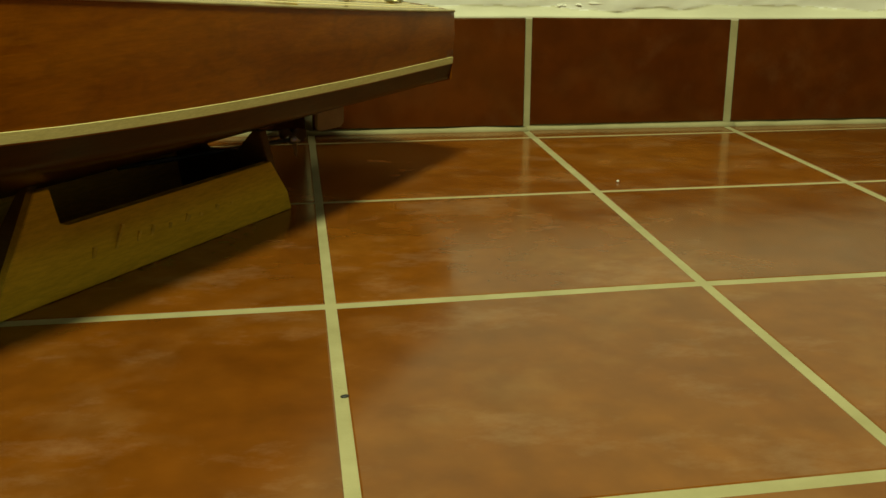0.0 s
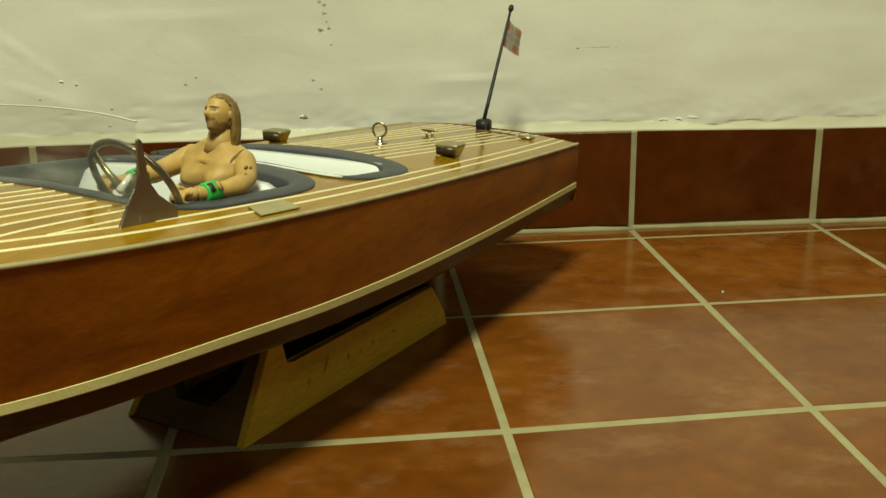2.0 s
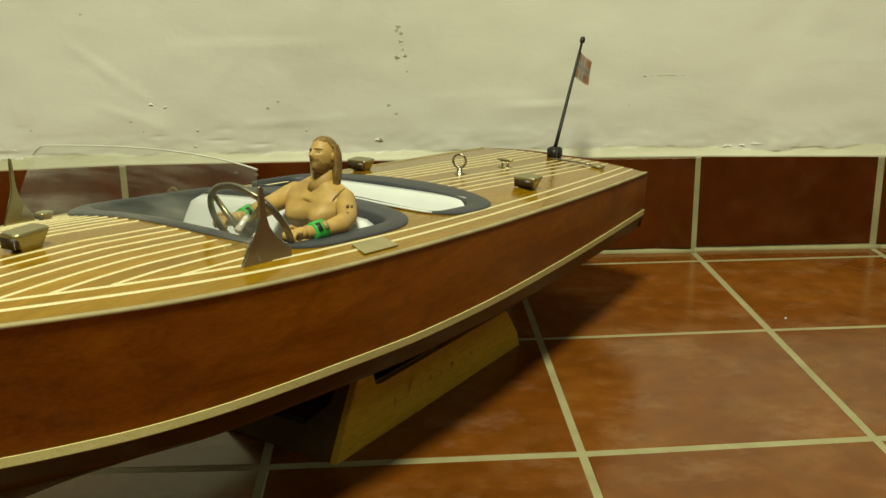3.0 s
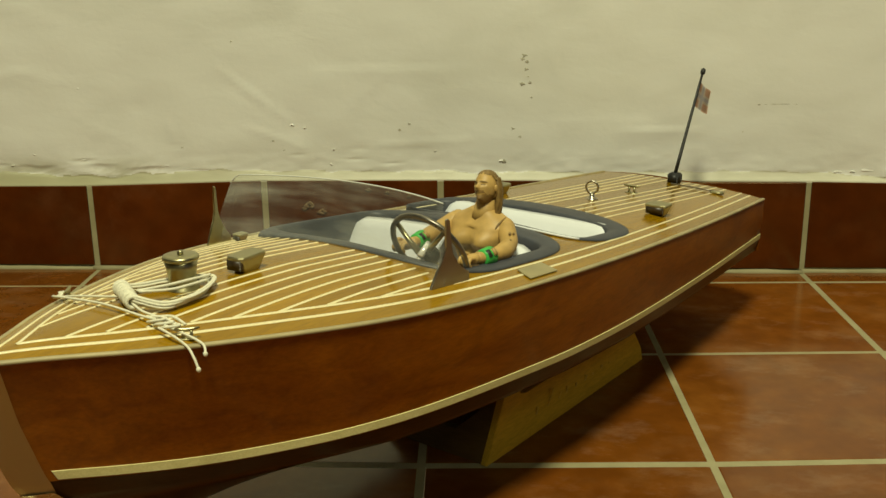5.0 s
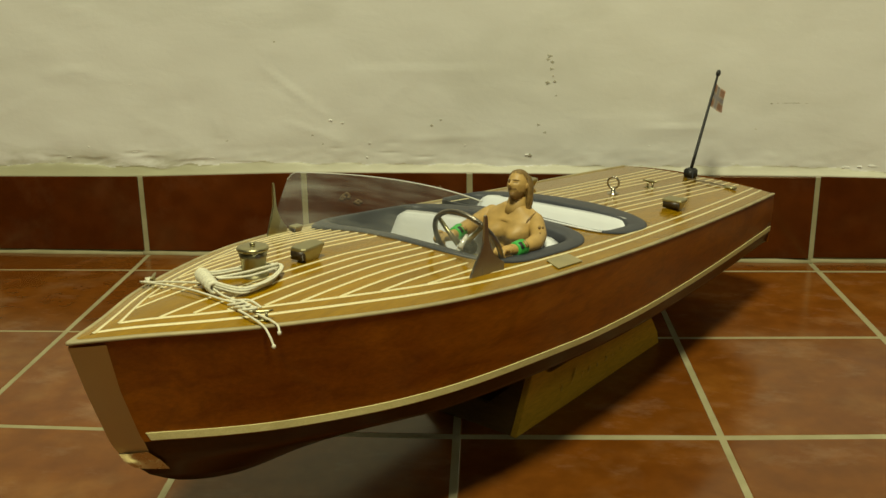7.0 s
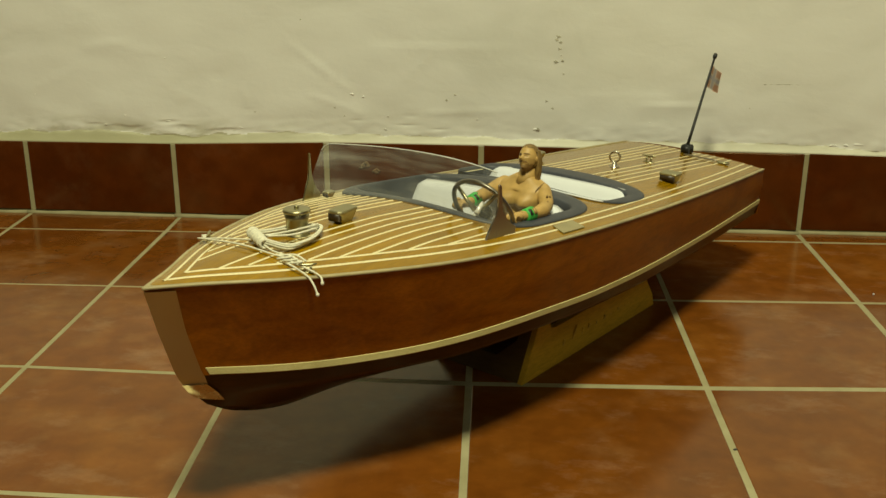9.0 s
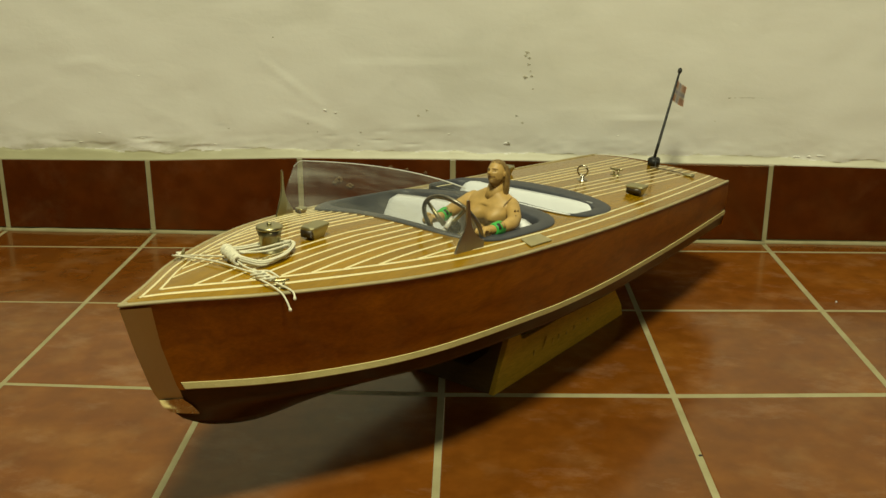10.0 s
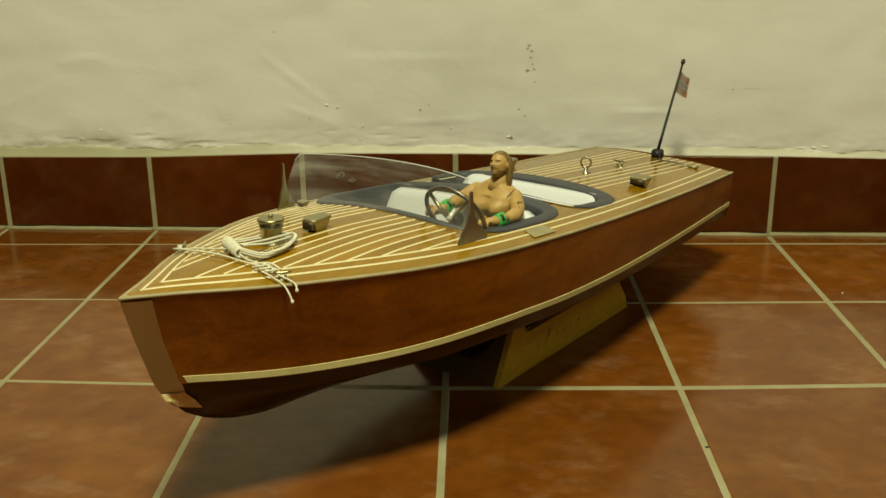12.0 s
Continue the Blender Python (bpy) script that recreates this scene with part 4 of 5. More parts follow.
def build_vent(s, o, size, turn, overhang):
    """A boxy chrome ventilator, wider above than at its foot, with a dark block for its open front."""
    vent = new("ventilator")
    vent.parent = BOAT
    tagged(vent, "small boxy chrome ventilator")
    lx, ly, lz = size
    m = Matrix.Translation(on_deck(s, o)) @ pose(0, 0, 0, 0, 0, turn)
    bm = bmesh.new()
    rows = []
    for f, z in ((0.62, 0.0), (0.66, 0.1), (0.9, 0.62), (1.0, 0.8), (1.0, 0.93), (0.94, 1.0)):
        row = []
        for k in range(16):
            t = 2 * math.pi * (k + 0.5) / 16
            x = math.copysign(abs(math.cos(t)) ** 0.35, math.cos(t)) * lx / 2 * f
            y = math.copysign(abs(math.sin(t)) ** 0.35, math.sin(t)) * ly / 2 * f
            row.append(m @ Vector((x - overhang * f, y, z * lz)))
        rows.append(row)
    vs = add_grid(bm, rows, closed=True)
    bm.faces.new(vs[0])
    bm.faces.new(vs[-1])
    part("body", bm, TARNISH, vent, smooth=False)
    bm = bmesh.new()
    add_box(bm, (-lx * 0.505 - overhang, -ly * 0.40, lz * 0.22), (-lx * 0.36 - overhang, ly * 0.40, lz * 0.84), 0.0004, m)
    part("mouth", bm, MOUTH, vent, "dark block for the shaded air intake")


def build_ring():
    ring = new("lifting_ring")
    ring.parent = BOAT
    tagged(ring, "upright chrome lifting ring on a round foot")
    b = on_deck(0.5695, 0.0005)
    bm = bmesh.new()
    add_lathe(bm, [(0.0056, -0.0003), (0.0056, 0.0006), (0.0035, 0.0014), (0.0022, 0.0036), (0.0022, 0.0050)], b, n=20)
    part("foot", bm, CHROME, ring)
    c = b + Vector((0, 0, 0.0105))
    bm = bmesh.new()
    add_tube(bm, [c + 0.0054 * (math.cos(a) * Vector((0.3, -0.95, 0)) + math.sin(a) * Vector((0, 0, 1))) for a in [2 * math.pi * k / 28 for k in range(28)]], 0.0010, 8, closed=True)
    part("loop", bm, CHROME, ring)


def build_cleat(s, o, size, turn):
    cleat = new("cleat")
    cleat.parent = BOAT
    tagged(cleat, "small chrome cleat with two horns")
    m = Matrix.Translation(on_deck(s, o)) @ pose(0, 0, 0, 0, 0, turn)
    bm = bmesh.new()
    add_box(bm, (-0.55 * size, -0.22 * size, -0.0004), (0.55 * size, 0.22 * size, 0.07 * size), 0.0002, m)
    part("foot", bm, TARNISH, cleat)
    for x in (-0.25, 0.25):
        bm = bmesh.new()
        add_tube(bm, [m @ Vector((x * size, 0, 0)), m @ Vector((x * size, 0, 0.55 * size))], 0.10 * size, 8)
        part("post", bm, TARNISH, cleat)
    bm = bmesh.new()
    add_tube(bm, [m @ Vector((x * size, 0, (0.60 + 0.10 * abs(x)) * size)) for x in (-0.75, -0.4, 0, 0.4, 0.75)], 0.1, 8, taper=[0.06 * size, 0.11 * size, 0.13 * size, 0.11 * size, 0.06 * size])
    part("horn_bar", bm, TARNISH, cleat)


def build_tiller():
    """Thin tiller rod lying across the after deck, with a small flat grip."""
    tiller = new("tiller")
    tiller.parent = BOAT
    tagged(tiller, "thin dark tiller rod with a flat grip")
    bm = bmesh.new()
    add_tube(bm, [on_deck(0.7130 + 0.0022 * k / 6, 0.007 + 0.042 * k / 6, 0.0018) for k in range(7)], 0.0008, 8)
    part("rod", bm, GUNMETAL, tiller)
    bm = bmesh.new()
    m = Matrix.Translation(on_deck(0.7152, 0.0540, 0.0014)) @ pose(0, 0, 0, 0, 0, 4)
    add_box(bm, (-0.0030, -0.0065, -0.0012), (0.0030, 0.0065, 0.0012), 0.0005, m)
    part("grip", bm, TARNISH, tiller)


def build_step_plate():
    bm = bmesh.new()
    pts = [(0.3138, 0.0932), (0.3425, 0.0930), (0.3408, 0.1066), (0.3090, 0.1064)]
    low = [on_deck(s, o, 0.0004) for s, o in pts]
    add_prism(bm, low, (0, 0, 0.0008))
    soft_edges(bm, 0.0002, 1)
    part("step_plate", bm, FILM, BOAT, "dull greenish step plate at the deck edge", smooth=False)


def flag_material():
    """Faded red cloth with a white-edged blue cross."""
    m, t, b = nodes_of("flag_cloth")
    tc = t.nodes.new("ShaderNodeTexCoord")
    sep = t.nodes.new("ShaderNodeSeparateXYZ")
    link(t, tc.outputs["UV"], sep.inputs[0])

    def bar(socket, centre, width):
        a = t.nodes.new("ShaderNodeMath")
        a.operation = "SUBTRACT"
        link(t, socket, a.inputs[0])
        a.inputs[1].default_value = centre
        c = t.nodes.new("ShaderNodeMath")
        c.operation = "ABSOLUTE"
        link(t, a.outputs[0], c.inputs[0])
        d = t.nodes.new("ShaderNodeMath")
        d.operation = "LESS_THAN"
        link(t, c.outputs[0], d.inputs[0])
        d.inputs[1].default_value = width
        return d.outputs[0]

    def either(a, b2):
        mx = t.nodes.new("ShaderNodeMath")
        mx.operation = "MAXIMUM"
        link(t, a, mx.inputs[0])
        link(t, b2, mx.inputs[1])
        return mx.outputs[0]

    white = either(bar(sep.outputs[0], 0.36, 0.13), bar(sep.outputs[1], 0.5, 0.17))
    blue = either(bar(sep.outputs[0], 0.36, 0.06), bar(sep.outputs[1], 0.5, 0.08))
    c = mixed(t, "MIX", white, (0.62, 0.42, 0.31), (0.66, 0.60, 0.52))
    c = mixed(t, "MIX", blue, c, (0.52, 0.50, 0.53))
    link(t, c, b.inputs["Base Color"])
    b.inputs["Roughness"].default_value = 0.85
    return m


def build_flagstaff():
    staff = new("flagstaff")
    staff.parent = BOAT
    tagged(staff, "raked black flagstaff with a small faded red flag")
    b = on_deck(0.7345, 0.0005)
    bm = bmesh.new()
    add_box(bm, (-0.0059, -0.0058, -0.0005), (0.0059, 0.0058, 0.0100), 0.0014, Matrix.Translation(b))
    part("socket", bm, BLACK, staff)
    foot, head = b + Vector((0.001, 0, 0.010)), L(0.7870, 0.0, 0.2350)
    bm = bmesh.new()
    add_tube(bm, [foot + (head - foot) * k / 6 for k in range(7)], 0.0016, 10, taper=[0.0018 - 0.0001 * k for k in range(7)])
    part("pole", bm, BLACK, staff)
    d = (head - foot).normalized()
    bm = bmesh.new()
    add_lathe(bm, [(0.0012, -0.0005), (0.0023, 0.001), (0.0026, 0.003), (0.0021, 0.0055), (0.0008, 0.0066)], head, d, 14)
    part("finial", bm, BLACK, staff)
    top, low = head - d * 0.0075, head - d * 0.0335
    tip, tail = L(0.8105, 0.001, 0.2150), L(0.8035, 0.001, 0.1925)
    bm = bmesh.new()
    uv = bm.loops.layers.uv.new("uv")
    n = 12
    grid = []
    for j in range(n + 1):
        row = []
        for i in range(n + 1):
            u, v = i / n, j / n
            p = top.lerp(tip, u).lerp(low.lerp(tail, u), v)
            p.y += 0.0012 * math.sin(u * 7 + v * 2) * u
            p.z -= 0.0015 * math.sin(math.pi * u)
            row.append(bm.verts.new(p))
        grid.append(row)
    for j in range(n):
        for i in range(n):
            f = bm.faces.new((grid[j][i], grid[j][i + 1], grid[j + 1][i + 1], grid[j + 1][i]))
            for lp, (a, c) in zip(f.loops, ((i, j), (i + 1, j), (i + 1, j + 1), (i, j + 1))):
                lp[uv].uv = (a / n, c / n)
    bmesh.ops.solidify(bm, geom=list(bm.faces), thickness=0.0003)
    part("flag", bm, flag_material(), staff, "small faded red flag with blue and white cross")


def build_running_gear():
    bm = bmesh.new()
    add_prism(bm, [L(0.686, 0.0012, 0.052), (L(0.724, 0.0012, 0.050)), L(0.7235, 0.0012, 0.036), L(0.7185, 0.0012, 0.033), L(0.690, 0.0012, 0.034), L(0.686, 0.0012, 0.037)], (0, 0.0024, 0))
    soft_edges(bm, 0.0005)
    part("rudder", bm, plain("brass_rudder", (0.42, 0.27, 0.12), 0.4, vary=0.15), BOAT, "small brownish rudder blade", smooth=False)
    bm = bmesh.new()
    add_tube(bm, [L(0.48, 0, 0.047), L(0.652, 0, 0.034)], 0.0016, 8)
    part("propeller_shaft", bm, BLACK, BOAT)
    prop = new("propeller")
    prop.parent = BOAT
    ax = (L(0.652, 0, 0.034) - L(0.48, 0, 0.047)).normalized()
    c = L(0.657, 0, 0.0336)
    bm = bmesh.new()
    add_lathe(bm, [(0.0030, -0.006), (0.0034, 0.0), (0.0026, 0.006), (0.0008, 0.009)], c, ax, 14)
    part("hub", bm, CHROME, prop)
    for k in range(3):
        a = 2 * math.pi * k / 3 + 0.4
        r = Vector((0, math.cos(a), math.sin(a)))
        t = ax.cross(r)
        bm = bmesh.new()
        rows = []
        for q in range(7):
            f = q / 6
            w = 0.0055 * math.sin(math.pi * (0.18 + 0.75 * f))
            tw = (0.8 * t + 0.6 * ax).normalized()
            rows.append([c + r * (0.0025 + 0.011 * f) + tw * (w * x) for x in (-1, -0.5, 0, 0.5, 1)])
        add_grid(bm, rows)
        bmesh.ops.solidify(bm, geom=list(bm.faces), thickness=0.0007)
        part("blade", bm, CHROME, prop)
    tagged(prop, "small shiny three-bladed propeller")


def build_piping():
    """White piping along the forward edge of the after cockpit."""
    edge = sorted(((s, o) for s, o in COCKPIT_2["outer"] if s < 0.470 and -0.030 < o < 0.078), key=lambda p: p[1])
    bm = bmesh.new()
    add_tube(bm, [on_deck(s - 0.0004, o * 1.004, 0.0012) for s, o in edge], 0.0009, 8)
    part("piping", bm, WHITE_SEAT, BOAT, "thin white piping round the coaming")


build_windscreen()
build_piping()
build_wheel()
build_bollard()
build_vent(0.1715, 0.0030, (0.0220, 0.0130, 0.0100), 6, 0.001)
build_vent(0.5672, 0.0660, (0.0155, 0.0200, 0.0098), 0, 0.001)
build_vent(0.5460, -0.0820, (0.0155, 0.0200, 0.0098), 0, 0.001)
for side in (1, -1):
    build_cleat(0.0895, side * 0.0500, 0.0080, -side * 40)
build_vent(0.2420, -0.0840, (0.0090, 0.0080, 0.0050), 0, 0.0)
build_ring()
build_cleat(0.6330, 0.0060, 0.0105, 90)
build_tiller()
build_step_plate()
build_flagstaff()
build_running_gear()


# ---- toy driver ----
SKIN = plain("tan_plastic", (0.48, 0.305, 0.095), 0.5, vary=0.16, scale=90)
HAIR = plain("brown_hair", (0.195, 0.118, 0.032), 0.5, vary=0.25, scale=300, bump=0.0006)
BEARD = plain("beard_paint", (0.22, 0.125, 0.036), 0.5, vary=0.2, scale=400)
GREEN = plain("green_band", (0.045, 0.42, 0.070), 0.45, vary=0.06)


def build_figure():
    """A bare-chested action figure sitting at the wheel, seen from the waist up."""
    bm = bmesh.new()

    def paint(index, made):
        k = len(bm.faces)
        made()
        mark_faces(bm, k, index)

    cs, co = 0.3515, 0.0385

    def torso():
        rows = []
        # height, centre aft, half depth, half breadth
        table = np.array(((0.118, 0.000, 0.0120, 0.0175), (0.135, 0.000, 0.0108, 0.0165), (0.148, 0.000, 0.0104, 0.0162), (0.156, 0.0000, 0.0112, 0.0180), (0.163, -0.0006, 0.0126, 0.0202),
                            (0.169, -0.0012, 0.0136, 0.0220), (0.174, -0.0012, 0.0136, 0.0232), (0.1805, -0.0002, 0.0120, 0.0238), (0.1845, 0.0010, 0.0098, 0.0212), (0.1880, 0.0016, 0.0080, 0.0140), (0.1910, 0.0016, 0.0066, 0.0085)))
        for z in np.linspace(0.118, 0.191, 64):
            z = float(z)
            ds, d, w = (float(np.interp(z, table[:, 0], table[:, q])) for q in (1, 2, 3))
            row = []
            for k in range(56):
                t = 2 * math.pi * k / 56
                x = math.copysign(abs(math.cos(t)) ** 0.85, math.cos(t)) * d
                y = math.copysign(abs(math.sin(t)) ** 0.8, math.sin(t)) * w
                groove = 0.0016 * math.exp(-(y / 0.003) ** 2) if x < 0 and z < 0.180 else 0.0
                pec = 0.0056 * math.exp(-((abs(y) - 0.0105) / 0.0065) ** 2) * (math.exp(-((z - 0.1700) / 0.0065) ** 2) if z > 0.1675 else math.exp(-((z - 0.1675) / 0.0016) ** 2)) if x < 0 else 0.0
                belly = 0.0024 * math.exp(-((abs(y) - 0.005) / 0.003) ** 2) * max(0, math.sin((z - 0.13) * 900)) if x < 0 and 0.135 < z < 0.163 else 0.0
                row.append(L(cs + ds + x + groove - pec - belly, co + y, z))
            rows.append(row)
        vs = add_grid(bm, rows, closed=True)
        bm.faces.new(vs[0])
        bm.faces.new(vs[-1])
    paint(0, torso)
    paint(0, lambda: add_tube(bm, [L(cs + 0.001, co + 0.0008, 0.183), L(cs + 0.0012, co + 0.0020, 0.190), L(cs + 0.0020, co + 0.0030, 0.198)], 0.006, 16, taper=[0.0105, 0.0078, 0.0062]))
    # head, looking ahead over the wheel
    hc = L(cs + 0.0010, co + 0.0034, 0.2052)
    turn = Matrix.Translation(hc) @ pose(0, 0, 0, -8, 22, -2) @ Matrix.Scale(0.97, 4)

    def gauss(v, c, w):
        return math.exp(-((v - c) / w) ** 2)

    def head():
        rows = []
        n = 40
        for i in range(1, n):
            a = math.pi * i / n
            h = math.cos(a)
            row = []
            for k in range(64):
                t = 2 * math.pi * k / 64
                cx, sy = math.cos(t), math.sin(t)
                r = math.sin(a) ** 0.8
                x, y = 0.0096 * r * cx, 0.0078 * r * sy
                if h < 0:
                    y *= 1 + 0.26 * h
                    x *= 1 + (0.02 * h if cx < 0 else 0.42 * h)
                if cx < 0:
                    f = -cx
                    x -= 0.0009 * f * gauss(h, 0.22, 0.07) * gauss(abs(y), 0.0028, 0.0030)
                    x += 0.0016 * f * gauss(h, 0.07, 0.08) * gauss(abs(y), 0.0031, 0.0017)
                    x -= 0.0034 * f * gauss(h, -0.17, 0.11) * gauss(y, 0, 0.0014)
                    x -= 0.0016 * f * gauss(h, 0.03, 0.15) * gauss(y, 0, 0.0011)
                    x -= 0.0006 * f * gauss(h, -0.10, 0.12) * gauss(abs(y), 0.0048, 0.0018)
                    x -= 0.0010 * f * gauss(h, -0.42, 0.05) * gauss(y, 0, 0.0030)
                    x += 0.0008 * f * gauss(h, -0.50, 0.03) * gauss(y, 0, 0.0028)
                    x -= 0.0022 * f * gauss(h, -0.82, 0.16) * gauss(y, 0, 0.0042)
                row.append(turn @ Vector((x, y, 0.0119 * h)))
            rows.append(row)
        vs = add_grid(bm, rows, closed=True)
        bm.faces.new(vs[0])
        bm.faces.new(vs[-1])
    since = len(bm.faces)
    head()
    inv = turn.inverted()
    for f in list(bm.faces)[since:]:
        c = inv @ f.calc_center_median()
        h = c.z / 0.0119
        jaw = c.x < 0.0010 and h < -0.46 - 0.16 * math.exp(-(c.y / 0.0034) ** 2) + 0.04 * math.sin(c.y * 4000)
        lip = c.x < -0.004 and -0.42 < h < -0.32 and abs(c.y) < 0.0040
        goatee = c.x < -0.003 and h < -0.56 and abs(c.y) < 0.0040
        eye = c.x < -0.0040 and 0.01 < h < 0.11 and 0.0016 < abs(c.y) < 0.0046
        brow = c.x < -0.0040 and 0.16 < h < 0.26 and 0.0010 < abs(c.y) < 0.0054
        f.material_index = 1 if eye or brow else (2 if jaw or lip or goatee else 0)

    def hair():
        # cap swept back from a high hairline, falling behind the ears to the shoulders
        rows = []
        n, m = 26, 48
        for i in range(n + 1):
            a = math.pi * (0.001 + 0.72 * i / n)
            row = []
            for k in range(m + 1):
                t = -math.pi + 2 * math.pi * k / m
                r = math.sin(a) ** 0.85
                wave = 0.0003 * math.sin(k * 2.1 + i * 0.25) + 0.0002 * math.sin(k * 5.3)
                x, y, z = (0.0105 + wave) * r * math.cos(t) + 0.0008, (0.0088 + wave) * r * math.sin(t), 0.0127 * math.cos(a)
                row.append(turn @ Vector((x, y, z)))
            rows.append(row)
        vs = add_grid(bm, rows)
        drop = []
        for f in {f for row in vs for v in row for f in v.link_faces}:
            c = inv @ f.calc_center_median()
            line = -0.0084 + 0.0040 * (c.y / 0.008) ** 2 if c.z > 0.0081 else (0.0004 if c.z < 0.0042 else -0.0040 + 0.0044 * (0.0081 - c.z) / 0.0039)
            if c.x < line + 0.0006 * math.sin(c.y * 2600):
                drop.append(f)
        bmesh.ops.delete(bm, geom=drop, context="FACES")
        for y, x, dz in ((-0.0064, 0.0054, -0.021), (-0.0050, 0.0072, -0.0225), (-0.0030, 0.0084, -0.0240), (0.0, 0.0090, -0.0250), (0.0030, 0.0084, -0.0245), (0.0050, 0.0072, -0.0235), (0.0064, 0.0054, -0.022), (-0.0076, 0.0040, -0.0215), (-0.0074, 0.0022, -0.0190), (-0.0064, 0.0065, -0.0235), (0.0076, 0.0040, -0.0185)):
            if y > 0.004:
                continue
            pts = [turn @ Vector((x * f1 + 0.0012 + 0.22 * max(0.0, -z), y * f2, z)) for f1, f2, z in ((0.35, 0.8, 0.007), (0.86, 1.0, 0.001), (0.90, 1.02, -0.010), (0.72, 0.95, dz + 0.005), (0.62, 0.85, dz))]
            add_tube(bm, smooth_line(pts, 4), 0.002, 8, taper=[0.0028 - 0.0020 * (q / 16) ** 1.6 for q in range(17)])
    paint(1, hair)
    for y in (0.0077, -0.0077):
        paint(0, lambda: add_ball(bm, turn @ Vector((0.0010, y, -0.0006)), (0.0019, 0.0011, 0.0027), (0, 0, 0), 8))

    def arm(pts, radii):
        add_tube(bm, smooth_line(pts, 6), 0.003, 14, taper=list(np.interp(np.linspace(0, 1, 6 * (len(pts) - 1) + 1), np.linspace(0, 1, len(radii)), radii)))

    near = [L(cs + 0.001, co + 0.0185, 0.1802), L(0.3485, 0.0615, 0.1772), L(0.3430, 0.0670, 0.1735), L(0.3350, 0.0712, 0.1718), L(0.3220, 0.0752, 0.1724), L(0.3035, 0.0755, 0.1738), L(0.2970, 0.0740, 0.1745)]
    far = [L(cs + 0.001, co - 0.0205, 0.1800), L(0.3480, 0.0150, 0.1775), L(0.3400, 0.0135, 0.1755), L(0.3290, 0.0145, 0.1745), L(0.3180, 0.0170, 0.1745), L(0.3050, 0.0200, 0.1750), L(0.2960, 0.0215, 0.1755)]
    widths = [0.0062, 0.0068, 0.0064, 0.0060, 0.0058, 0.0058, 0.0045, 0.0038, 0.0040]
    for pts in (near, far):
        paint(0, lambda: arm(pts, widths))
        paint(0, lambda: add_ball(bm, pts[0] + Vector((0.0, 0.0, -0.0012)), (0.0070, 0.0074, 0.0076), (0, 0, 0), 10))
        a, b = pts[5], pts[4]
        d = (b - a).normalized()
        paint(4, lambda: add_tube(bm, [a - d * 0.0035, a - d * 0.0025, a + d * 0.0060, a + d * 0.0068], 0.0056, 16, taper=[0.0046, 0.0054, 0.0062, 0.0054]))
        out = Vector((-0.30, -0.72, 0.62))
        out = (out - d * out.dot(d)).normalized()
        turned = Matrix((d, out.cross(d), out)).transposed().to_4x4()
        for q in (-1, 1):
            m = Matrix.Translation(a + d * (0.0014 + q * 0.0024) + out * (0.0056 + 0.0004 * q)) @ turned
            paint(3, lambda: add_box(bm, (-0.0017, -0.0026, -0.0010), (0.0017, 0.0026, 0.0005), 0.0002, m))
        # palm and fingers round the rim
        h = pts[6]
        paint(0, lambda: add_ball(bm, h + Vector((-0.0045, 0.0, 0.0004)), (0.0062, 0.0042, 0.0036), (0, 0, 0), 10))
        for q in range(4):
            base = h + Vector((-0.0072, -0.0036 + 0.0024 * q, 0.0016))
            paint(0, lambda: add_tube(bm, smooth_line([base, base + Vector((-0.0042, 0.0, 0.0012)), base + Vector((-0.0066, 0.0, -0.0016)), base + Vector((-0.0048, 0.0, -0.0040))], 3), 0.0013, 8))
        paint(0, lambda: add_tube(bm, smooth_line([h + Vector((-0.003, 0.0036, 0.0014)), h + Vector((-0.0075, 0.0040, 0.0042)), h + Vector((-0.0105, 0.0030, 0.0040))], 3), 0.0014, 8))
    # dark seam of the near shoulder joint and small arm marks
    seam = [L(0.3525, 0.0580, 0.1866), L(0.3478, 0.0580, 0.1850), L(0.3440, 0.0568, 0.1820), L(0.3420, 0.0558, 0.1780), L(0.3418, 0.0552, 0.1735)]
    paint(1, lambda: add_tube(bm, smooth_line(seam, 5), 0.0008, 6, taper=[0.0003 + 0.0005 * math.sin(math.pi * q / 20) for q in range(21)]))
    for p, r in ((L(0.3413, 0.0690, 0.1795), 0.0015), (L(0.3440, 0.0700, 0.1790), 0.0012), (L(0.3365, 0.0725, 0.1765), 0.0016)):
        paint(1, lambda: add_ball(bm, p, (r * 1.5, r * 0.7, r * 0.7), (0, 0, 30), 6))
    for v in bm.verts:
        v.co = BOAT.matrix_basis @ v.co
    ob = new("action_figure", mesh_of("action_figure", bm, [SKIN, HAIR, BEARD, BLACK, GREEN]))
    tagged(ob, "bare-chested plastic toy driver with long hair and green wristbands", "action figure")


build_figure()


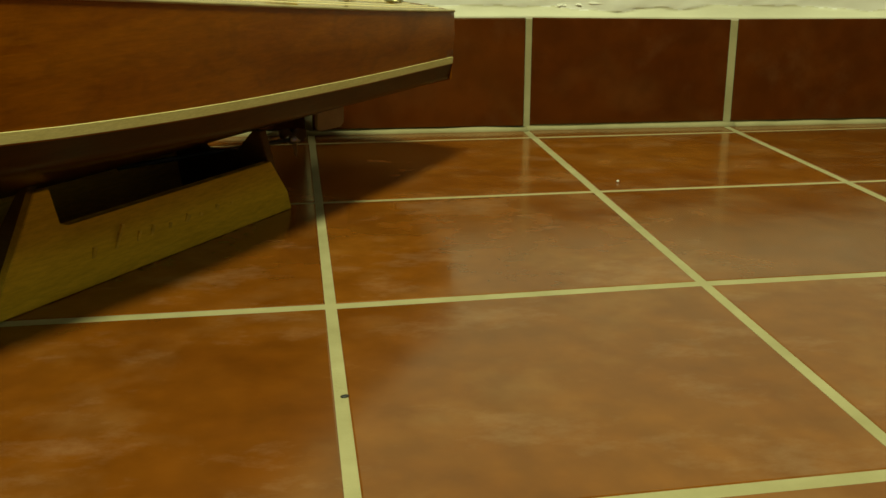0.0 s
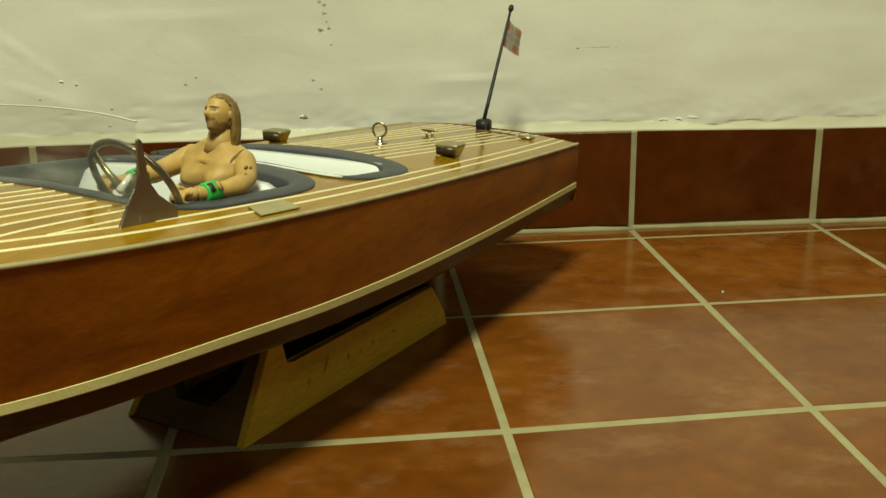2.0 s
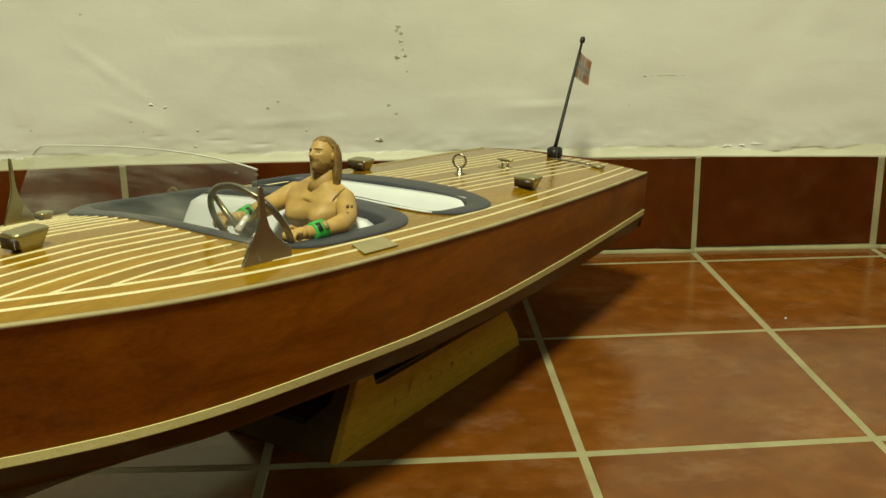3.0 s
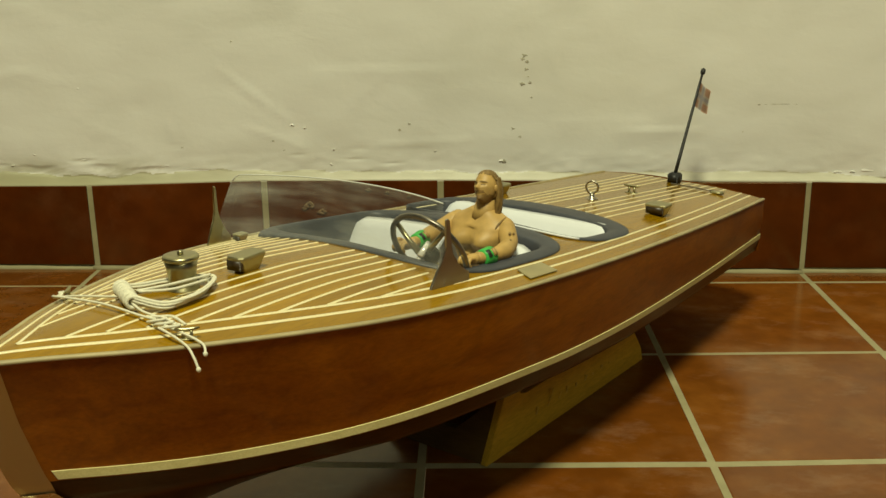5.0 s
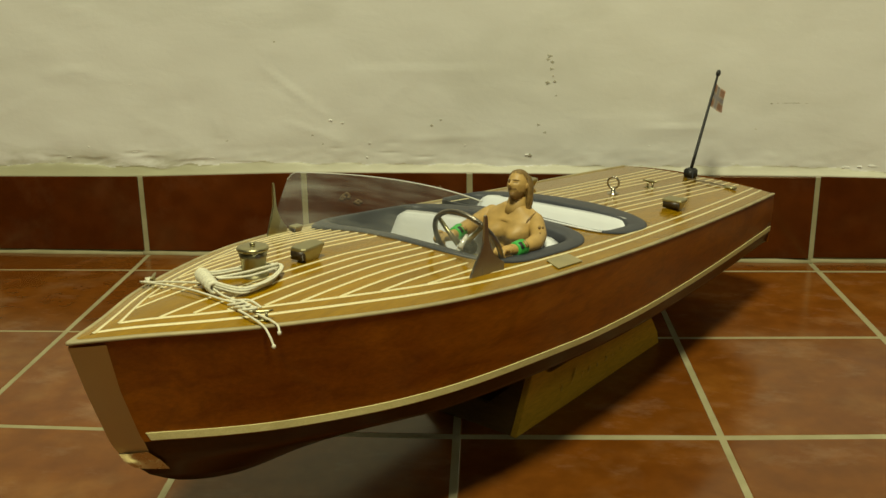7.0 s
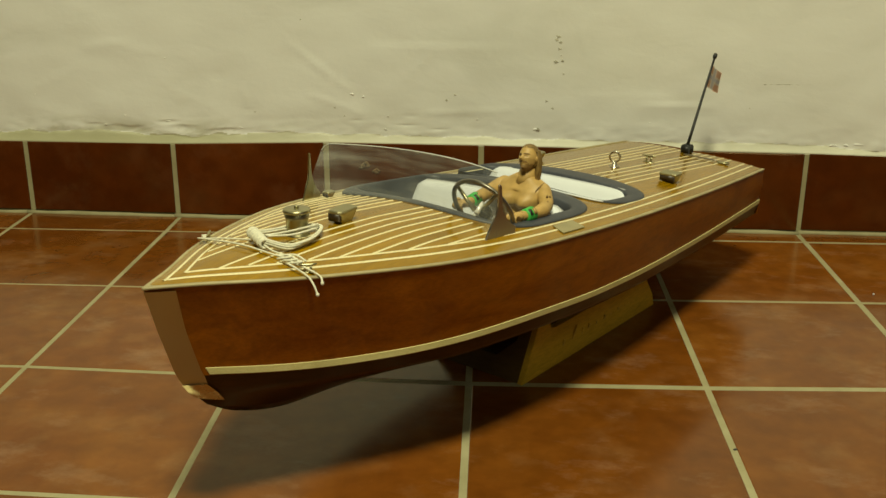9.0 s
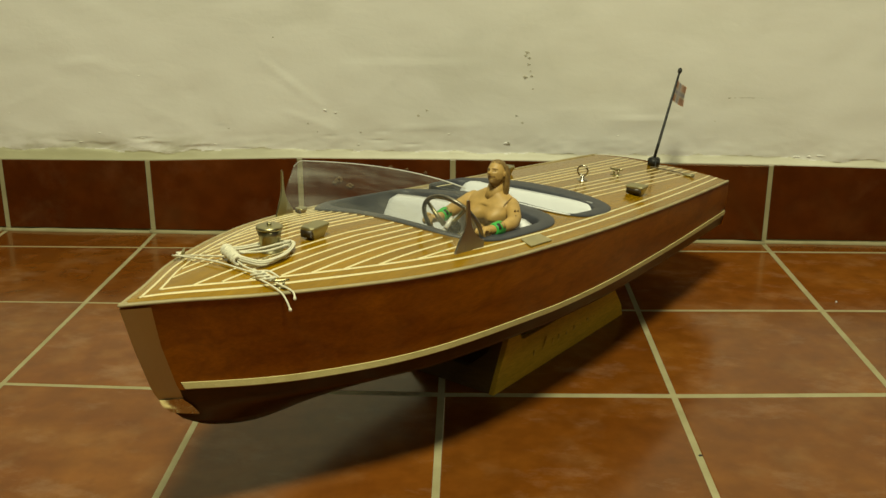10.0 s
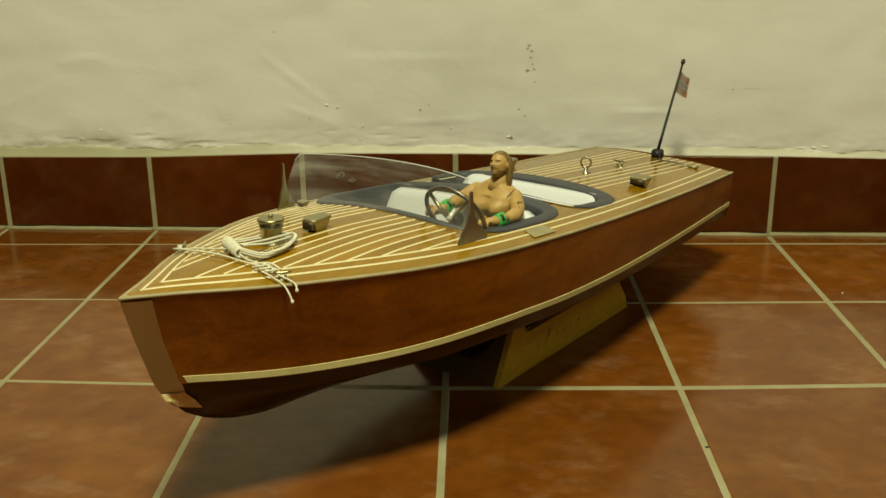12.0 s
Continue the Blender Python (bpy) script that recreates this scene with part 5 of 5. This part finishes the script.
# ---- mooring rope ----
def build_rope():
    rope = new("mooring_rope")
    tagged(rope, "coiled white cord tied across the foredeck with knotted ends", "rope")
    rope.matrix_basis = BOAT.matrix_basis.copy()
    rng = random.Random(5)
    loop = [(0.0935, -0.0090), (0.0890, 0.0030), (0.0885, 0.0130), (0.0975, 0.0225), (0.1100, 0.0240), (0.1225, 0.0215), (0.1345, 0.0150), (0.1390, 0.0090), (0.1330, 0.0020), (0.1200, -0.0055), (0.1060, -0.0100)]
    for k in range(7):
        bm = bmesh.new()
        pts = []
        for i, (s, o) in enumerate(loop):
            pinch = 0.35 if i in (0, 1, 2) else 1.0
            a = 2 * math.pi * k / 7
            pts.append(on_deck(s + pinch * (0.0017 * math.cos(a) + rng.uniform(-0.0008, 0.0008)), o + pinch * (0.0015 * math.sin(a) + rng.uniform(-0.0009, 0.0009)), 0.0020 + 0.0030 * (0.5 + 0.5 * math.sin(a + 1)) + (0.003 if i in (0, 1, 2) else 0)))
        line = smooth_line(pts + [pts[0]], 5)[:-1]
        add_tube(bm, line, 0.00078, 6, closed=True)
        part("coil", bm, CORD, rope)
    # whipping round one end of the coil
    a, b = on_deck(0.0955, -0.0095, 0.0062), on_deck(0.0868, 0.0120, 0.0052)
    for k in range(12):
        f = k / 11
        c = a.lerp(b, f)
        d = (b - a).normalized()
        side = d.orthogonal().normalized()
        up = d.cross(side)
        r = 0.0034 - 0.0006 * f + 0.0003 * math.sin(k * 2.3)
        bm = bmesh.new()
        add_tube(bm, [c + r * (math.cos(t) * side + math.sin(t) * up) + d * 0.0005 * math.sin(t) for t in [2 * math.pi * q / 16 for q in range(16)]], 0.0011, 6, closed=True)
        part("whipping", bm, CORD, rope)

    def cord(pts, r=0.00066):
        bm = bmesh.new()
        add_tube(bm, smooth_line(pts, 7), r, 8)
        part("cord", bm, CORD, rope)
        return pts

    # loose turns in front of the bollard
    for q in range(2):
        cord([on_deck(0.0960, 0.0030 + 0.002 * q, 0.0065), on_deck(0.1090, 0.0125 + 0.0018 * q, 0.0085 - 0.002 * q), on_deck(0.1220, 0.0150 + 0.0016 * q, 0.0088 - 0.002 * q), on_deck(0.1340, 0.0135, 0.0075 - 0.002 * q), on_deck(0.1385, 0.0090, 0.0060)], 0.00078)
    far = on_deck(0.0825, -0.0520, 0.0036)
    cord([far, on_deck(0.0835, -0.034, 0.0032), on_deck(0.0870, -0.016, 0.0030), on_deck(0.0905, -0.0015, 0.0040)])
    cord([far + Vector((-0.001, 0, 0.001)), on_deck(0.0800, -0.030, 0.0030), on_deck(0.0805, -0.002, 0.0028), on_deck(0.0832, 0.024, 0.0030), on_deck(0.0855, 0.032, 0.0036)])
    cord([on_deck(0.0872, 0.0105, 0.0045), on_deck(0.0866, 0.0200, 0.0030), on_deck(0.0878, 0.0310, 0.0036)])
    # far tuft round the opposite cleat
    for q in range(3):
        cord([on_deck(0.0840 + 0.002 * q, -0.0535, 0.003), on_deck(0.0870, -0.0500 - 0.002 * q, 0.0050), on_deck(0.0835, -0.0475, 0.0036), on_deck(0.0815, -0.0515, 0.0042)], 0.0007)
    # knot at the near cleat
    for q in range(3):
        o0 = 0.0290 + 0.0042 * q
        s0 = 0.0855 + 0.0006 * q
        cord([on_deck(s0 - 0.003, o0, 0.002), on_deck(s0 - 0.0028, o0 + 0.005, 0.0045), on_deck(s0 + 0.0022, o0 + 0.0080, 0.0050), on_deck(s0 + 0.0035, o0 + 0.003, 0.0032), on_deck(s0, o0 - 0.001, 0.0042)], 0.00074)
    for o, s1 in ((0.0275, 0.0850), (0.0300, 0.0890)):
        cord([on_deck(s1, o, 0.003), on_deck(s1 + 0.002, o + 0.008, 0.0055), on_deck(s1 + 0.0035, o + 0.0155, 0.004)], 0.00074)
    e = half(0.086)
    tail_a = [on_deck(0.0805, 0.0400, 0.0044), on_deck(0.0822, 0.0475, 0.0036), L(0.0838, e + 0.0010, sheer_z(0.086) + 0.0014), L(0.0830, e + 0.0068, sheer_z(0.086) - 0.0030), L(0.0822, e + 0.0105, sheer_z(0.086) - 0.0078)]
    tail_b = [on_deck(0.0840, 0.0400, 0.0044), on_deck(0.0870, 0.0480, 0.0036), L(0.0905, half(0.09) + 0.0020, sheer_z(0.09) + 0.0016), L(0.0880, half(0.09) + 0.0070, sheer_z(0.09) - 0.0018)]
    for pts in (tail_a, tail_b):
        cord(pts)
        bm = bmesh.new()
        add_ball(bm, pts[-1], (0.0012, 0.0012, 0.0014), (0, 0, 0), 8)
        part("end_knot", bm, CORD, rope)


build_rope()


# ---- stand ----
def build_stand():
    stand = new("display_stand")
    tagged(stand, "plain wooden cradle stand with faded lettering under the boat", "stand")
    stand.matrix_basis = BOAT.matrix_basis.copy()
    stand.matrix_basis.translation.z = 0.0
    near_board = [(0.3410, 0.0505, 0.0), (0.5890, 0.0465, 0.0), (0.5850, 0.0470, 0.0130), (0.5720, 0.0440, 0.0358), (0.3990, 0.0450, 0.0350), (0.3930, 0.0445, 0.0370), (0.3900, 0.0440, 0.0570), (0.3800, 0.0440, 0.0570)]
    far_board = [(0.3410, 0.0505, 0.0), (0.6050, 0.0465, 0.0), (0.6040, 0.0470, 0.0300), (0.6020, 0.0440, 0.0575), (0.3900, 0.0440, 0.0580), (0.3800, 0.0440, 0.0580)]
    for sign, face in ((1, near_board), (-1, far_board)):
        bm = bmesh.new()
        add_prism(bm, [L(s, sign * o, z) for s, o, z in face], (0, 0.006 * sign, 0))
        soft_edges(bm, 0.0006, 1)
        part("side_board", bm, PLY, stand, "light yellowish side board", smooth=False)
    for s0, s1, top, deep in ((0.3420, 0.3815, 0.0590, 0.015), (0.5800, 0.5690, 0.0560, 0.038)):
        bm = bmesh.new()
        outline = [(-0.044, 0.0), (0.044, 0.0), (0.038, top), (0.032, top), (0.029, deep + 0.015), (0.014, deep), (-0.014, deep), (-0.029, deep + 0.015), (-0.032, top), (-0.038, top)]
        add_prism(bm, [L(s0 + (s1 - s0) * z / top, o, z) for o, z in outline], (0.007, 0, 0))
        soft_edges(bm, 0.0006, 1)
        part("end_board", bm, PLY_SHADED, stand, "notched end board, coloured dark for its shade", smooth=False)
    # faded unreadable lettering on the near board
    ink = plain("faded_ink", (0.66, 0.418, 0.030), 0.6, vary=0.22, scale=200)
    rng = random.Random(9)
    x = 0.410
    for k in range(9):
        w, h = rng.uniform(0.0010, 0.0019), (0.017 if k == 1 else rng.uniform(0.006, 0.011))
        bm = bmesh.new()
        m = Matrix.Translation((x, -(0.0503 - 0.0040 * (x - 0.341) / 0.248 - 0.12 * 0.0125) - 0.00005, 0.0125)) @ pose(0, 0, 0, 6.8, rng.uniform(14, 30), 0.9)
        add_box(bm, (-w, 0.0, 0.0), (w, 0.0020, h), 0.0001, m)
        part("lettering_bar", bm, ink, stand, smooth=False)
        x += rng.uniform(0.011, 0.017)


build_stand()


# ---- marks on the wall ----
def wall_face(x):
    return wall_y(x) + 0.0065


def build_wall_marks():
    # Shade inside the small holes is put into the colour of flat blobs.
    pit = plain("pit_shadow", (0.47, 0.445, 0.35), 0.9, vary=0.3, scale=300)
    wall = bpy.data.objects["wall_north"]
    dots = [(-0.316, 0.245, 1.6), (-0.313, 0.238, 1.5), (-0.314, 0.230, 1.3), (-0.318, 0.241, 1.2), (-0.318, 0.214, 1.5), (-0.310, 0.2155, 1.6), (-0.312, 0.222, 0.7), (-0.308, 0.199, 1.0), (-0.599, 0.151, 1.5), (-0.587, 0.140, 1.2),
            (-0.338, 0.1275, 2.2), (-0.704, 0.143, 1.4), (-0.697, 0.141, 1.0), (-0.328, 0.164, 1.3), (-0.320, 0.155, 1.6), (-0.455, 0.163, 1.2), (-0.444, 0.170, 0.8), (-0.466, 0.1165, 1.8), (-0.500, 0.121, 1.2), (-0.016, 0.231, 1.1), (-0.075, 0.160, 1.0), (-0.640, 0.262, 0.9), (-0.02, 0.131, 1.2)]
    for x, z, r in dots:
        bm = bmesh.new()
        for q in range(3):
            a = x * 900 + q * 2.1
            add_ball(bm, (x + 0.0006 * r * math.cos(a), wall_face(x) + 0.0001, z + 0.0004 * r * math.sin(a)), (0.0010 * r * (1.2 + 0.6 * math.sin(a * 3)), 0.0004, 0.0006 * r), (0, 40 * math.sin(a), 0), 6)
        part("plaster_pit", bm, pit, wall)
    rng = random.Random(21)
    for k in range(16):
        x = rng.uniform(-1.05, 0.35)
        z = 0.122 + 0.05 * rng.random() ** 1.8 + (0.10 * rng.random() if k % 4 == 0 else 0)
        r = rng.uniform(0.4, 1.1)
        bm = bmesh.new()
        add_ball(bm, (x, wall_face(x) + 0.0001, z), (0.0013 * r * rng.uniform(1.0, 2.6), 0.0006, 0.0007 * r), (0, rng.uniform(-25, 25), 0), 6)
        part("plaster_flake", bm, PLASTER, wall)
    # chips of torn paint, lifted at their lower edge
    chips = [(-0.126, 0.114, 9), (-0.097, 0.1105, 7), (-0.099, 0.119, 4), (-0.074, 0.114, 8), (-0.051, 0.112, 10), (-0.021, 0.113, 6), (-0.009, 0.1095, 8), (0.032, 0.115, 8), (0.048, 0.1155, 5), (0.064, 0.117, 12), (0.087, 0.1145, 7), (0.134, 0.110, 9),
             (-0.017, 0.124, 4), (-0.465, 0.119, 4), (-0.341, 0.128, 5), (-0.687, 0.1125, 14), (-0.821, 0.129, 6), (-0.640, 0.108, 10), (-0.560, 0.110, 12), (-0.520, 0.1135, 8), (-0.440, 0.112, 14), (-0.400, 0.110, 8), (-0.577, 0.169, 4), (-0.160, 0.112, 7), (-0.215, 0.113, 9), (0.170, 0.1115, 8), (0.215, 0.113, 7)]
    for x, z, n in chips:
        n *= 0.001
        high = 0.0009 + 0.12 * n
        top = [(x + n * (q / 4 - 0.5), wall_face(x) + 0.0004, z + high * (0.4 + 0.6 * math.sin(math.pi * (q + 0.3) / 4.6)) * rng.uniform(0.7, 1.2)) for q in range(5)]
        low = [(x + n * (q / 4 - 0.5) * 1.06, wall_face(x) - rng.uniform(0.0002, 0.0009), z - high * rng.uniform(0.0, 0.6)) for q in range(5)]
        under = [(p[0], wall_face(x) + 0.0006, p[2] - 0.0002) for p in low]
        bm = bmesh.new()
        add_grid(bm, [top, low, under])
        part("paint_chip", bm, PLASTER, wall, smooth=False)
    # a long dark scratch
    bm = bmesh.new()
    pts = smooth_line([(x, wall_face(x) + 0.0001, z) for x, z in ((-0.062, 0.190), (-0.030, 0.1905), (0.012, 0.189))], 8)
    n = len(pts)
    add_tube(bm, pts, 0.001, 6, taper=[0.0002 + 0.0002 * math.sin(math.pi * i / (n - 1)) + 0.0003 * math.sin(i * 1.7) ** 4 + (0.0005 if i == 1 else 0.0) for i in range(n)])
    part("scratch", bm, pit, wall)


build_wall_marks()


def build_splashes():
    """Small dried plaster splashes on the skirting tiles."""
    dried = plain("dried_splash", (0.17, 0.10, 0.04), 0.7, vary=0.3, scale=300)
    for x, z, r in ((-0.560, 0.0775, 1.5), (-0.546, 0.0700, 1.2), (-0.566, 0.0740, 0.7), (-0.492, 0.0960, 0.7), (-0.470, 0.0930, 0.6), (-0.446, 0.0885, 0.7)):
        bm = bmesh.new()
        for q in range(4):
            a = x * 700 + q * 1.7
            add_ball(bm, (x + 0.0024 * r * math.cos(a), wall_y(x) - 0.0008, z + 0.0014 * r * math.sin(a)), (0.0026 * r * (1 + 0.4 * math.sin(a * 3)), 0.0012, 0.0013 * r), (0, 50 * math.sin(a * 2), 0), 6)
        part("plaster_splash", bm, dried, board)


build_splashes()


def build_crumb():
    bm = bmesh.new()
    add_ball(bm, (0.0225, -0.1790, 0.0009), (0.0012, 0.0010, 0.0010), (0, 0, 30), 6)
    ob = new("paint_crumb", mesh_of("paint_crumb", bm, WHITE_SEAT))
    tagged(ob, "tiny white crumb lying on a floor tile", "crumb")


build_crumb()

# ---- floor pieces ----
floor = build_floor()
build_far_tiles(floor)
